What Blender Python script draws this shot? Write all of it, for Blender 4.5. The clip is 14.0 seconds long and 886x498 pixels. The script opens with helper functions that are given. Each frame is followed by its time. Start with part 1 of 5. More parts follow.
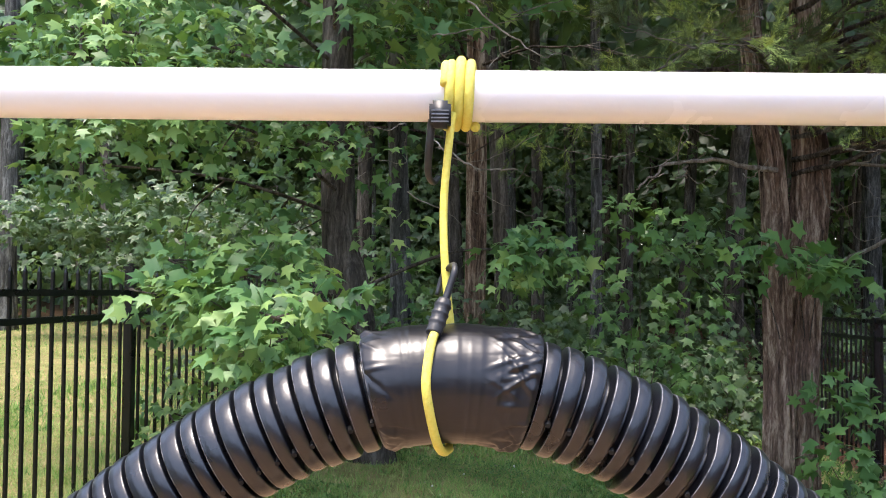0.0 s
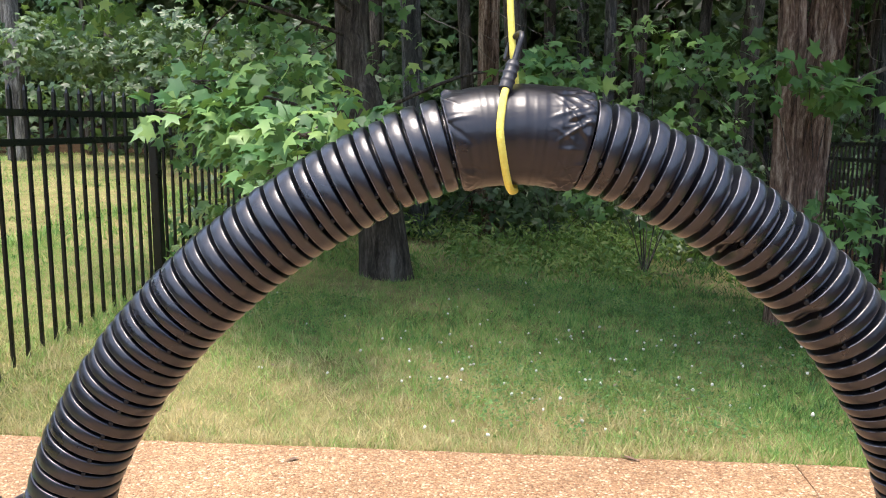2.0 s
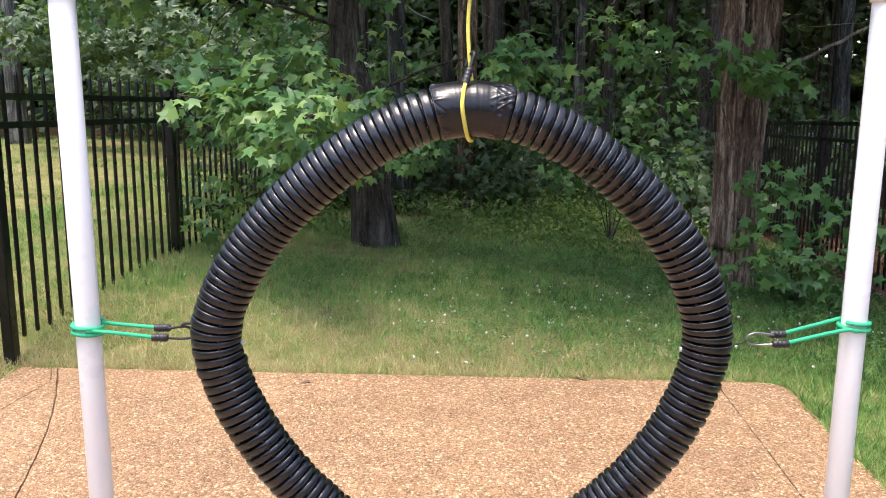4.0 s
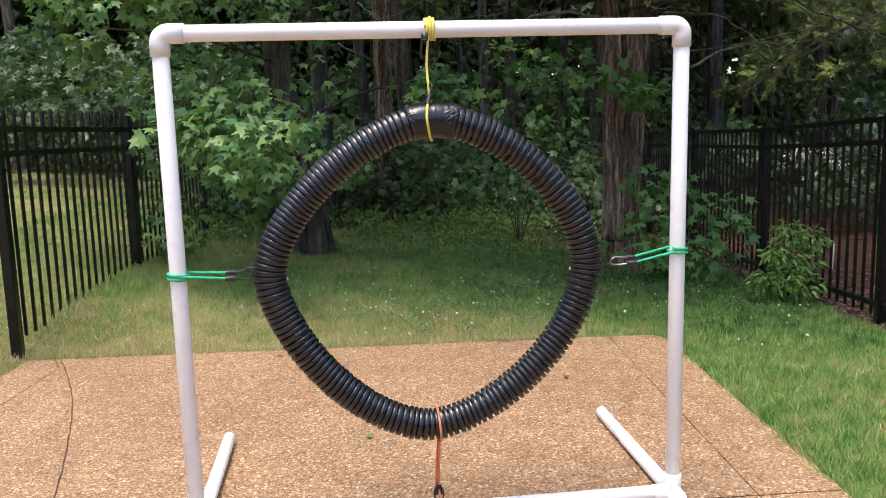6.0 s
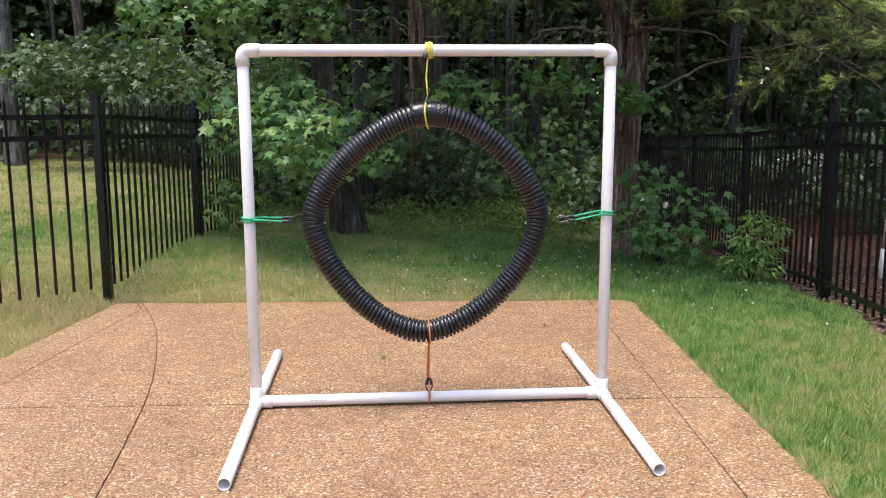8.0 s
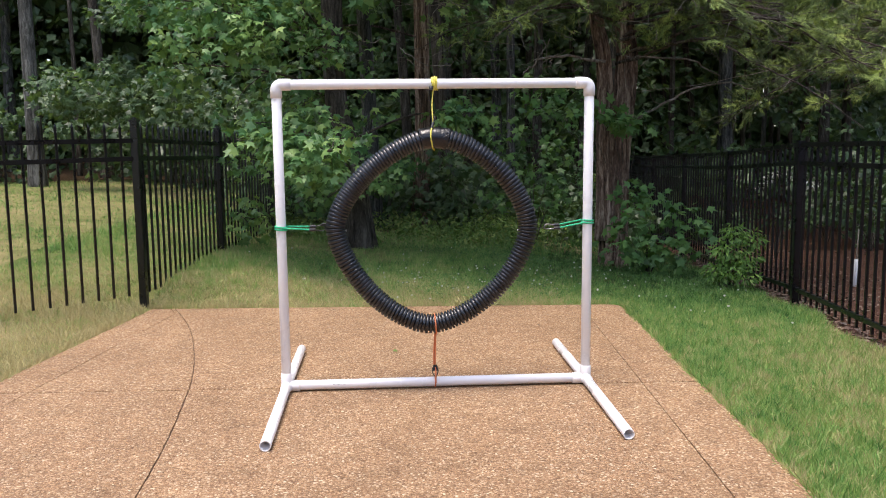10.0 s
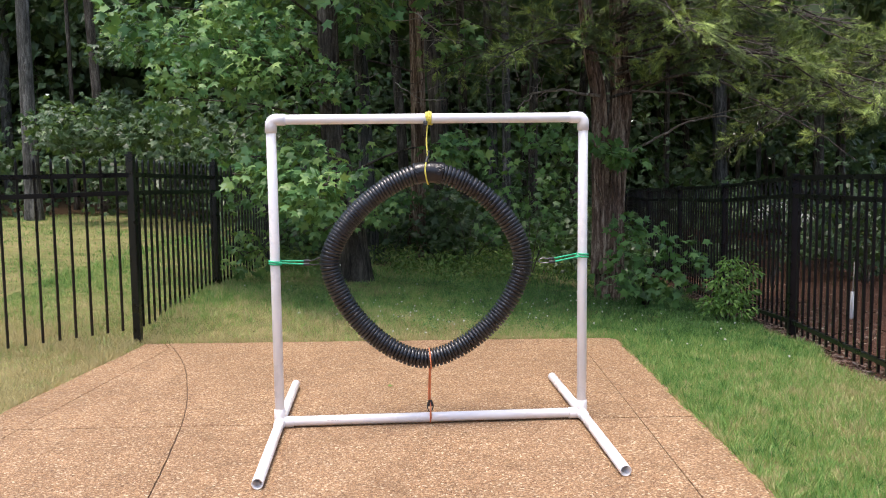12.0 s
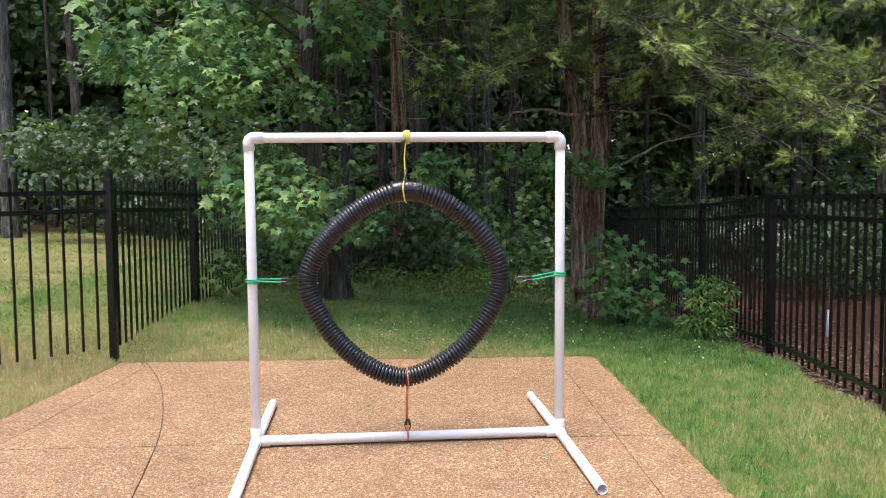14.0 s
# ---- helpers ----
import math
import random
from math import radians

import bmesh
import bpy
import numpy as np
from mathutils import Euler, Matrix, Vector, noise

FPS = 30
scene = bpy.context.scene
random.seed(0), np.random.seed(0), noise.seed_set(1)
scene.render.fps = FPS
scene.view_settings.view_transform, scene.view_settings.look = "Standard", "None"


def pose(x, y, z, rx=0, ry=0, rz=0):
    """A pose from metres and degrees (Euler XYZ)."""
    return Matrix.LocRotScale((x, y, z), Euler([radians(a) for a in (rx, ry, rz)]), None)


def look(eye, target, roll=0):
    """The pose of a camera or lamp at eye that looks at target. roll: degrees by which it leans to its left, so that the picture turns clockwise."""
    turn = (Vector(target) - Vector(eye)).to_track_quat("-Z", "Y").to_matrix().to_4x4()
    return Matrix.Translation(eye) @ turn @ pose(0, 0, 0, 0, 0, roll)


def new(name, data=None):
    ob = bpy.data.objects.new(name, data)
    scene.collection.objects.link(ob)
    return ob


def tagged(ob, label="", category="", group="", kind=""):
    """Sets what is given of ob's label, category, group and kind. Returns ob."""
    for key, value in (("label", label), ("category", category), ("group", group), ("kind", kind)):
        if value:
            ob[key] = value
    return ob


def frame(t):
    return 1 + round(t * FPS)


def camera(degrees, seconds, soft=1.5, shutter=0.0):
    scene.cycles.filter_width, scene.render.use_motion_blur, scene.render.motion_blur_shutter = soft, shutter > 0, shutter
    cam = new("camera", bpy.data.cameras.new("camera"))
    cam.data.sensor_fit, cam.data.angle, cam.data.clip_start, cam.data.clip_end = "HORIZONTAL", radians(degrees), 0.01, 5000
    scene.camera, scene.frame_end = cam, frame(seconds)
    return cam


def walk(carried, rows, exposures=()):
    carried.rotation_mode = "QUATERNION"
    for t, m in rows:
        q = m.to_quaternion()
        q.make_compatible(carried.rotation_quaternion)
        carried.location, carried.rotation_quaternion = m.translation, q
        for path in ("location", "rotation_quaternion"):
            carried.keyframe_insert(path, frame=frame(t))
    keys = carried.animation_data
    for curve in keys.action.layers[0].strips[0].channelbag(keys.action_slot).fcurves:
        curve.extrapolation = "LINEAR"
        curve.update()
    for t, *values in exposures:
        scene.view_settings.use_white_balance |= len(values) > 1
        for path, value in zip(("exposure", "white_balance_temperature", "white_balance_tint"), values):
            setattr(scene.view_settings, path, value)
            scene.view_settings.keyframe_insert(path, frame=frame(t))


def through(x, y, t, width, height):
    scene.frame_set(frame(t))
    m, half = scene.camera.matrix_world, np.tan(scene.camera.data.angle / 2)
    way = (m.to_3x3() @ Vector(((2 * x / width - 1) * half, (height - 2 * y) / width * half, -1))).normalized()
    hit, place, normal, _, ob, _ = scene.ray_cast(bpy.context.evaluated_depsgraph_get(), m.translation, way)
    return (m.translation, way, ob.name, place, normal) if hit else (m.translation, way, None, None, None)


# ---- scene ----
cam = camera(54.6, 14.0, soft=1.0)
PATH = [
    (0, (-0.009, -0.804, 1.336), (-0.023, 1.195, 1.39), 0.6),
    (0.5, (-0.014, -0.791, 1.334), (-0.039, 1.209, 1.365), 0.9),
    (1, (-0.015, -0.799, 1.326), (-0.041, 1.201, 1.277), 0.4),
    (1.5, (-0.016, -0.85, 1.275), (-0.051, 1.135, 1.032), 0.1),
    (2, (-0.069, -0.944, 1.271), (-0.093, 1.028, 0.941), 0.4),
    (2.5, (-0.086, -1.092, 1.249), (-0.101, 0.875, 0.89), -0.1),
    (2.7, (-0.07, -1.158, 1.247), (-0.101, 0.805, 0.866), -0.4),
    (4.8, (-0.075, -1.947, 1.293), (0.003, 0.025, 0.969), -0.7),
    (5, (-0.116, -2.03, 1.275), (-0.024, -0.056, 0.965), -1.5),
    (5.5, (-0.258, -2.296, 1.258), (-0.064, -0.33, 0.947), -2.2),
    (6, (-0.267, -2.523, 1.264), (-0.041, -0.561, 0.949), -1.6),
    (6.5, (-0.197, -2.851, 1.27), (-0.008, -0.881, 0.985), -1.7),
    (7, (-0.206, -3.111, 1.245), (-0.045, -1.138, 0.962), -1.6),
    (7.5, (-0.213, -3.379, 1.241), (-0.067, -1.409, 0.933), -0.9),
    (7.7, (-0.194, -3.459, 1.238), (-0.057, -1.488, 0.929), -0.3),
    (9.8, (-0.232, -4.177, 1.248), (-0.102, -2.2, 0.979), -0.6),
    (10, (-0.23, -4.18, 1.25), (-0.105, -2.201, 0.989), -0.6),
    (10.5, (-0.224, -4.165, 1.249), (-0.113, -2.182, 1.013), -0.6),
    (11, (-0.217, -4.161, 1.253), (-0.098, -2.176, 1.035), -0.7),
    (11.5, (-0.216, -4.164, 1.259), (-0.086, -2.179, 1.055), -0.5),
    (12, (-0.217, -4.168, 1.257), (-0.084, -2.181, 1.071), -0.7),
    (12.5, (-0.21, -4.174, 1.261), (-0.071, -2.187, 1.09), -0.7),
    (13, (-0.211, -4.176, 1.258), (-0.047, -2.189, 1.1), -0.6),
    (13.5, (-0.211, -4.178, 1.259), (-0.03, -2.192, 1.109), -0.4),
    (14, (-0.196, -4.175, 1.258), (-0.021, -2.188, 1.114), -0.5),
]
EXPOSURE = [(t, stops, 6900, 14) for t, stops in ((0.0, 2.19), (1.0, 2.19), (1.5, 2.12), (2.0, 2.12), (2.7, 2.05), (4.8, 1.56), (5.0, 1.49), (7.5, 1.44), (10.0, 1.31), (14.0, 1.5))]
walk(cam, [(t, look(eye, target, roll)) for t, eye, target, roll in PATH], EXPOSURE)

# ---- light ----
WORLD = bpy.data.worlds.new("sky")
WORLD.use_nodes = True
scene.world = WORLD
_sky = WORLD.node_tree.nodes.new("ShaderNodeTexSky")
_sky.sky_type = "NISHITA"
_sky.sun_disc = False
_sky.sun_elevation = radians(78)
_sky.sun_rotation = radians(231)
_sky.dust_density = 2.4
_sky.air_density = 1.0
_sky.ozone_density = 0.9
_bg = WORLD.node_tree.nodes["Background"]
_bg.inputs["Strength"].default_value = 0.15
WORLD.node_tree.links.new(_sky.outputs["Color"], _bg.inputs["Color"])
_sun = bpy.data.lights.new("sun", "SUN")
_sun.energy = 1.3
_sun.angle = radians(22)
_sun.color = (1.0, 0.97, 0.93)
_sun_ob = new("sun", _sun)
_sun_ob.matrix_world = look((-2.0, -1.0, 14), (0.2, 0.8, 0))


# ---- materials ----
class Nodes:
    """A small builder for a node material."""

    def __init__(self, name):
        self.m = bpy.data.materials.new(name)
        self.m.use_nodes = True
        self.t = self.m.node_tree
        self.bsdf = self.t.nodes["Principled BSDF"]
        self.out = self.t.nodes["Material Output"]
        self.coord = self.t.nodes.new("ShaderNodeTexCoord").outputs["Object"]

    def node(self, kind, **inputs):
        n = self.t.nodes.new(kind)
        for k, v in inputs.items():
            self.put(n, k.replace("_", " "), v)
        return n

    def put(self, n, key, v):
        sock = n.inputs[key]
        if hasattr(v, "is_output"):
            self.t.links.new(v, sock)
        else:
            sock.default_value = v

    def noise(self, scale, detail=4.0, rough=0.55, stretch=None):
        co = self.coord
        if stretch:
            mp = self.node("ShaderNodeMapping", Vector=co)
            mp.inputs["Scale"].default_value = stretch
            co = mp.outputs["Vector"]
        return self.node("ShaderNodeTexNoise", Vector=co, Scale=scale, Detail=detail, Roughness=rough).outputs["Fac"]

    def ramp(self, fac, stops):
        n = self.node("ShaderNodeValToRGB", Fac=fac)
        e = n.color_ramp.elements
        while len(e) < len(stops):
            e.new(0.5)
        for s, (p, c) in zip(e, stops):
            s.position = p
            s.color = (*c, 1.0) if len(c) == 3 else c
        return n.outputs["Color"]

    def value(self, fac, a, b, lo=0.0, hi=1.0):
        n = self.node("ShaderNodeMapRange")
        self.t.links.new(fac, n.inputs[0])
        n.inputs[1].default_value, n.inputs[2].default_value, n.inputs[3].default_value, n.inputs[4].default_value = lo, hi, a, b
        return n.outputs[0]

    def mix(self, fac, a, b, blend="MIX"):
        n = self.t.nodes.new("ShaderNodeMix")
        n.data_type = "RGBA"
        n.blend_type = blend
        for i, v in ((0, fac), (6, a), (7, b)):
            if hasattr(v, "is_output"):
                self.t.links.new(v, n.inputs[i])
            else:
                n.inputs[i].default_value = v if i == 0 else (*v, 1.0)
        return n.outputs[2]

    def math(self, op, a, b=0.0):
        n = self.t.nodes.new("ShaderNodeMath")
        n.operation = op
        for i, v in ((0, a), (1, b)):
            if hasattr(v, "is_output"):
                self.t.links.new(v, n.inputs[i])
            else:
                n.inputs[i].default_value = v
        return n.outputs[0]

    def bump(self, height, strength=0.3, distance=0.01):
        n = self.node("ShaderNodeBump", Height=height, Strength=strength, Distance=distance)
        self.put(self.bsdf, "Normal", n.outputs["Normal"])

    def base(self, color=None, rough=None, metal=None, spec=None):
        for k, v in (("Base Color", color), ("Roughness", rough), ("Metallic", metal), ("Specular IOR Level", spec)):
            if v is not None:
                self.put(self.bsdf, k, (*v, 1.0) if isinstance(v, tuple) else v)
        return self.m


def plain(name, a, b, scale, rough, bump=0.15, bump_scale=200.0, metal=0.0, stretch=None, spread=0.08):
    n = Nodes(name)
    big = n.noise(scale, 5.0, 0.6, stretch)
    col = n.ramp(big, [(0.3, a), (0.7, b)])
    fine = n.noise(bump_scale, 3.0, 0.6, stretch)
    n.bump(n.math("ADD", fine, big), bump, 0.004)
    return n.base(col, n.value(big, rough - spread, rough + spread, 0.3, 0.7), metal)


def leafy(name, stops, through=0.25, rough=0.38, own=0.65, patch=7.0, spec=0.4):
    """Leaf: colour from leaf to leaf, some light passing through the blade."""
    n = Nodes(name)
    isl = n.node("ShaderNodeNewGeometry").outputs["Random Per Island"]
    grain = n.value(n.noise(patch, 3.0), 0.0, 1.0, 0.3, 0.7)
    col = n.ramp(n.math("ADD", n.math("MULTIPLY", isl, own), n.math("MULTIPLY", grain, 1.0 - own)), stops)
    n.base(col, rough, 0.0, spec)
    tr = n.node("ShaderNodeBsdfTranslucent", Color=n.mix(0.5, col, (0.16, 0.26, 0.02)))
    mx = n.t.nodes.new("ShaderNodeMixShader")
    mx.inputs[0].default_value = through
    n.t.links.new(n.bsdf.outputs[0], mx.inputs[1])
    n.t.links.new(tr.outputs[0], mx.inputs[2])
    n.t.links.new(mx.outputs[0], n.out.inputs["Surface"])
    return n.m


def aggregate(name):
    """Exposed pebbles, tan to cream to brown, set in buff mortar."""
    n = Nodes(name)
    va = n.node("ShaderNodeTexVoronoi", Vector=n.coord, Scale=118.0)
    vb = n.node("ShaderNodeTexVoronoi", Vector=n.coord, Scale=190.0)
    sep = n.node("ShaderNodeSeparateColor", Color=va.outputs["Color"])
    sep2 = n.node("ShaderNodeSeparateColor", Color=vb.outputs["Color"])
    ca = n.ramp(sep.outputs[0], [(0.0, (0.19, 0.105, 0.055)), (0.3, (0.31, 0.182, 0.098)), (0.6, (0.41, 0.257, 0.143)), (0.85, (0.53, 0.375, 0.232)), (1.0, (0.70, 0.58, 0.42))])
    cb = n.ramp(sep2.outputs[0], [(0.0, (0.20, 0.115, 0.064)), (0.5, (0.36, 0.215, 0.116)), (1.0, (0.52, 0.37, 0.23))])
    pick = n.math("GREATER_THAN", sep.outputs[1], 0.5)
    col = n.mix(pick, ca, cb)
    gap = n.value(va.outputs["Distance"], 1.0, 0.55, 0.35, 0.75)
    col = n.mix(1.0, col, n.ramp(gap, [(0.0, (0.45, 0.4, 0.36)), (1.0, (1.0, 1.0, 1.0))]), "MULTIPLY")
    stain = n.noise(1.3, 6.0, 0.65)
    stain2 = n.noise(7.0, 5.0, 0.6)
    col = n.mix(1.0, col, n.ramp(stain, [(0.25, (0.76, 0.74, 0.72)), (0.6, (1.0, 1.0, 1.0))]), "MULTIPLY")
    col = n.mix(1.0, col, n.ramp(stain2, [(0.3, (0.85, 0.83, 0.8)), (0.6, (1.05, 1.03, 1.0))]), "MULTIPLY")
    dome = n.value(va.outputs["Distance"], 1.0, 0.0, 0.0, 0.7)
    dome2 = n.value(vb.outputs["Distance"], 0.5, 0.0, 0.0, 0.7)
    n.bump(n.math("ADD", dome, dome2), 0.7, 0.004)
    return n.base(col, n.value(sep.outputs[2], 0.5, 0.85), 0.0, 0.35)


def soil(name):
    """Lawn soil with thatch, forest litter under the trees and bark mulch beyond the fence on the low side."""
    n = Nodes(name)
    xyz = n.node("ShaderNodeSeparateXYZ", Vector=n.coord)
    x, y = xyz.outputs[0], xyz.outputs[1]
    fine, mid, big = n.noise(60.0, 5.0, 0.7), n.noise(6.0, 5.0, 0.6), n.noise(0.55, 4.0, 0.6)
    lawn = n.ramp(mid, [(0.25, (0.08, 0.10, 0.03)), (0.5, (0.15, 0.16, 0.055)), (0.75, (0.30, 0.25, 0.12))])
    dry = n.ramp(fine, [(0.3, (0.24, 0.19, 0.09)), (0.7, (0.45, 0.36, 0.19))])
    lawn = n.mix(n.value(big, 0.0, 0.75, 0.42, 0.62), lawn, dry)
    litter = n.ramp(n.math("ADD", n.math("MULTIPLY", fine, 0.6), n.math("MULTIPLY", mid, 0.4)), [(0.3, (0.03, 0.02, 0.012)), (0.5, (0.07, 0.045, 0.025)), (0.7, (0.15, 0.09, 0.05))])
    mulch = n.ramp(fine, [(0.3, (0.03, 0.016, 0.011)), (0.55, (0.10, 0.05, 0.034)), (0.75, (0.20, 0.11, 0.08))])
    edge = n.math("ADD", y, n.value(mid, -0.9, 0.9))
    woods = n.value(edge, 0.0, 1.0, 6.6, 7.8)
    left = n.value(x, 1.0, 0.0, -3.2, -2.2)
    woods = n.math("MULTIPLY", woods, n.math("SUBTRACT", 1.0, n.math("MULTIPLY", left, n.value(edge, 1.0, 0.0, 13.0, 14.0))))
    line = n.math("SUBTRACT", n.math("ADD", x, n.value(mid, -0.15, 0.15)), n.math("MULTIPLY", y, 0.115))
    bed = n.value(line, 0.0, 1.0, 2.50, 2.60)
    col = n.mix(bed, n.mix(woods, lawn, litter), mulch)
    n.bump(n.math("ADD", fine, mid), 0.8, 0.02)
    return n.base(col, 0.95, 0.0, 0.1)


def bark(name, a, b, c, scale=1.0):
    n = Nodes(name)
    warp = n.node("ShaderNodeVectorMath", Vector=n.node("ShaderNodeTexNoise", Vector=n.coord, Scale=3.5, Detail=2.0).outputs["Color"])
    warp.operation = "SCALE"
    warp.inputs["Scale"].default_value = 0.09
    moved = n.node("ShaderNodeVectorMath", Vector=n.coord)
    n.t.links.new(warp.outputs["Vector"], moved.inputs[1])
    n.coord = moved.outputs["Vector"]
    strips = n.noise(34.0 * scale, 6.0, 0.65, (1.0, 1.0, 0.07))
    clefts = n.noise(11.0 * scale, 4.0, 0.6, (1.0, 1.0, 0.10))
    fine = n.noise(120.0, 4.0, 0.6, (1.0, 1.0, 0.2))
    patch = n.noise(3.0, 4.0, 0.6)
    col = n.ramp(n.math("ADD", n.math("ADD", n.math("MULTIPLY", strips, 0.45), n.math("MULTIPLY", clefts, 0.35)), n.math("MULTIPLY", fine, 0.2)), [(0.40, a), (0.5, b), (0.60, c)])
    col = n.mix(1.0, col, n.ramp(patch, [(0.3, (0.7, 0.70, 0.66)), (0.65, (1.0, 1.0, 1.0))]), "MULTIPLY")
    strips = n.math("ADD", strips, clefts)
    n.bump(strips, 1.0, 0.03)
    return n.base(col, 0.9, 0.0, 0.15)


def grassy(name, greens):
    n = Nodes(name)
    isl = n.node("ShaderNodeNewGeometry").outputs["Random Per Island"]
    mid, big = n.value(n.noise(2.2, 4.0, 0.6), 0.0, 1.0, 0.3, 0.7), n.noise(0.6, 3.0, 0.6)
    xyz = n.node("ShaderNodeSeparateXYZ", Vector=n.coord)
    x, y = xyz.outputs[0], xyz.outputs[1]
    # drier towards the sunny side, lush along the low fence
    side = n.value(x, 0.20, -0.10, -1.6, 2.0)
    # straw-dry strip by the patio's far edge, its colour also lightened for sunlight
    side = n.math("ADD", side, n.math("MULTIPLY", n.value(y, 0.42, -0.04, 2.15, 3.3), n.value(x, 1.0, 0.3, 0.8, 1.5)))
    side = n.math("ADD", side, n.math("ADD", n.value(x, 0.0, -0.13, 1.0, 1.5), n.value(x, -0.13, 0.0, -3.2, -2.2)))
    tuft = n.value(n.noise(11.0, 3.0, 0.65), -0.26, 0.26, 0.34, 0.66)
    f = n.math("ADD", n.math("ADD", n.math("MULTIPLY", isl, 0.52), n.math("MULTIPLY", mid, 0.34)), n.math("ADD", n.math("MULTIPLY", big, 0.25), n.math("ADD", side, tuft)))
    # a sun patch on the near low side, painted as lighter grass
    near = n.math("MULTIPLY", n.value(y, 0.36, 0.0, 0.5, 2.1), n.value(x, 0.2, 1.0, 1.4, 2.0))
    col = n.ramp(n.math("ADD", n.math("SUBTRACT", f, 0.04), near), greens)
    n.base(col, 0.55, 0.0, 0.3)
    tr = n.node("ShaderNodeBsdfTranslucent", Color=col)
    mx = n.t.nodes.new("ShaderNodeMixShader")
    mx.inputs[0].default_value = 0.3
    n.t.links.new(n.bsdf.outputs[0], mx.inputs[1])
    n.t.links.new(tr.outputs[0], mx.inputs[2])
    n.t.links.new(mx.outputs[0], n.out.inputs["Surface"])
    return n.m


def worn_plastic(name):
    """Black drain pipe: satin, filmed with dust in places, scuffed along its length."""
    n = Nodes(name)
    big, fine = n.noise(9.0, 5.0, 0.6), n.noise(150.0, 3.0, 0.6)
    scuff = n.value(n.noise(55.0, 5.0, 0.7), 0.0, 1.0, 0.56, 0.70)
    col = n.ramp(big, [(0.3, (0.0032, 0.0038, 0.0062)), (0.7, (0.006, 0.0068, 0.0105))])
    col = n.mix(n.math("MULTIPLY", scuff, 0.2), col, (0.05, 0.052, 0.06))
    n.bump(n.math("ADD", fine, big), 0.08, 0.004)
    return n.base(col, n.value(big, 0.25, 0.35, 0.3, 0.7), 0.0, 0.75)


def rubbed_lip(name):
    """Moulded edge of the pipe, rubbed to pale grey with gaps."""
    n = Nodes(name)
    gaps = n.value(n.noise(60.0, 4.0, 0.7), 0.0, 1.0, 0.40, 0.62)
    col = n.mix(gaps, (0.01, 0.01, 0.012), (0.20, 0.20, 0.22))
    return n.base(col, 0.5, 0.0, 0.5)


M_PVC = plain("white_pvc", (0.82, 0.81, 0.81), (0.87, 0.86, 0.86), 5.0, 0.3, 0.03, 300.0)
M_PIPE = worn_plastic("black_corrugated_plastic")
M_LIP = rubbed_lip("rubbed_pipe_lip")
M_TAPE = plain("black_tape", (0.006, 0.006, 0.008), (0.012, 0.012, 0.015), 16.0, 0.31, 0.14, 60.0, 0.0, (0.25, 1.0, 1.0), 0.06)
M_HOLE = plain("hole_dark", (0.002, 0.002, 0.002), (0.004, 0.004, 0.004), 20.0, 0.8)
M_RUBBER = plain("black_hook_plastic", (0.012, 0.012, 0.013), (0.03, 0.03, 0.032), 60.0, 0.42, 0.1)
M_STEEL = plain("dark_steel_wire", (0.2, 0.2, 0.2), (0.36, 0.35, 0.34), 60.0, 0.35, 0.1, 200.0, 0.9)
M_YELLOW = plain("yellow_braid", (0.80, 0.68, 0.09), (0.88, 0.79, 0.18), 300.0, 0.6, 0.5, 900.0)
M_GREEN = plain("green_braid", (0.01, 0.42, 0.19), (0.03, 0.58, 0.29), 300.0, 0.6, 0.5, 900.0)
M_ORANGE = plain("orange_braid", (0.75, 0.20, 0.08), (0.85, 0.32, 0.16), 300.0, 0.6, 0.5, 900.0)
M_INK = plain("grey_ink", (0.35, 0.35, 0.36), (0.45, 0.45, 0.45), 60.0, 0.6)
M_FENCE = plain("black_powder_coat", (0.003, 0.003, 0.0035), (0.007, 0.007, 0.008), 8.0, 0.30, 0.06, 250.0)
M_SLAB = aggregate("exposed_aggregate")
M_UNSEEN_WALL = plain("unseen_wall_grey", (0.26, 0.27, 0.285), (0.34, 0.35, 0.365), 2.0, 0.8, 0.3, 40.0, 0.0, (0.2, 1.0, 6.0))
M_JOINT = plain("joint_dirt", (0.09, 0.055, 0.035), (0.20, 0.125, 0.08), 40.0, 0.95, 0.5)
M_SOIL = soil("yard_soil")
M_CEDAR_BARK = bark("cedar_bark", (0.036, 0.023, 0.017), (0.205, 0.135, 0.098), (0.56, 0.44, 0.34))
M_CEDAR_LIMB = bark("cedar_limb", (0.025, 0.021, 0.018), (0.075, 0.06, 0.05), (0.2, 0.17, 0.145))
M_GUM_BARK = bark("gum_bark", (0.03, 0.026, 0.022), (0.095, 0.082, 0.07), (0.22, 0.195, 0.17))
M_GREY_BARK = bark("grey_bark", (0.03, 0.03, 0.029), (0.10, 0.10, 0.097), (0.26, 0.26, 0.25))
M_TWIG = plain("grey_twig", (0.05, 0.042, 0.035), (0.19, 0.165, 0.14), 9.0, 0.85, 0.3, 90.0)
M_DEAD = bark("bare_twig", (0.12, 0.10, 0.08), (0.24, 0.21, 0.17), (0.42, 0.38, 0.33))
# patch noise paints light and dark clumps, imitating lit leaf masses
M_GUM = leafy("sweetgum_leaf", [(0.0, (0.022, 0.07, 0.026)), (0.3, (0.06, 0.165, 0.055)), (0.55, (0.13, 0.262, 0.085)), (0.78, (0.245, 0.39, 0.115)), (1.0, (0.38, 0.52, 0.16))], 0.3, 0.45, 0.4, 2.2, 0.35)
M_MAPLE = leafy("sapling_leaf", [(0.0, (0.04, 0.11, 0.034)), (0.5, (0.105, 0.235, 0.068)), (1.0, (0.22, 0.39, 0.11))], 0.3)
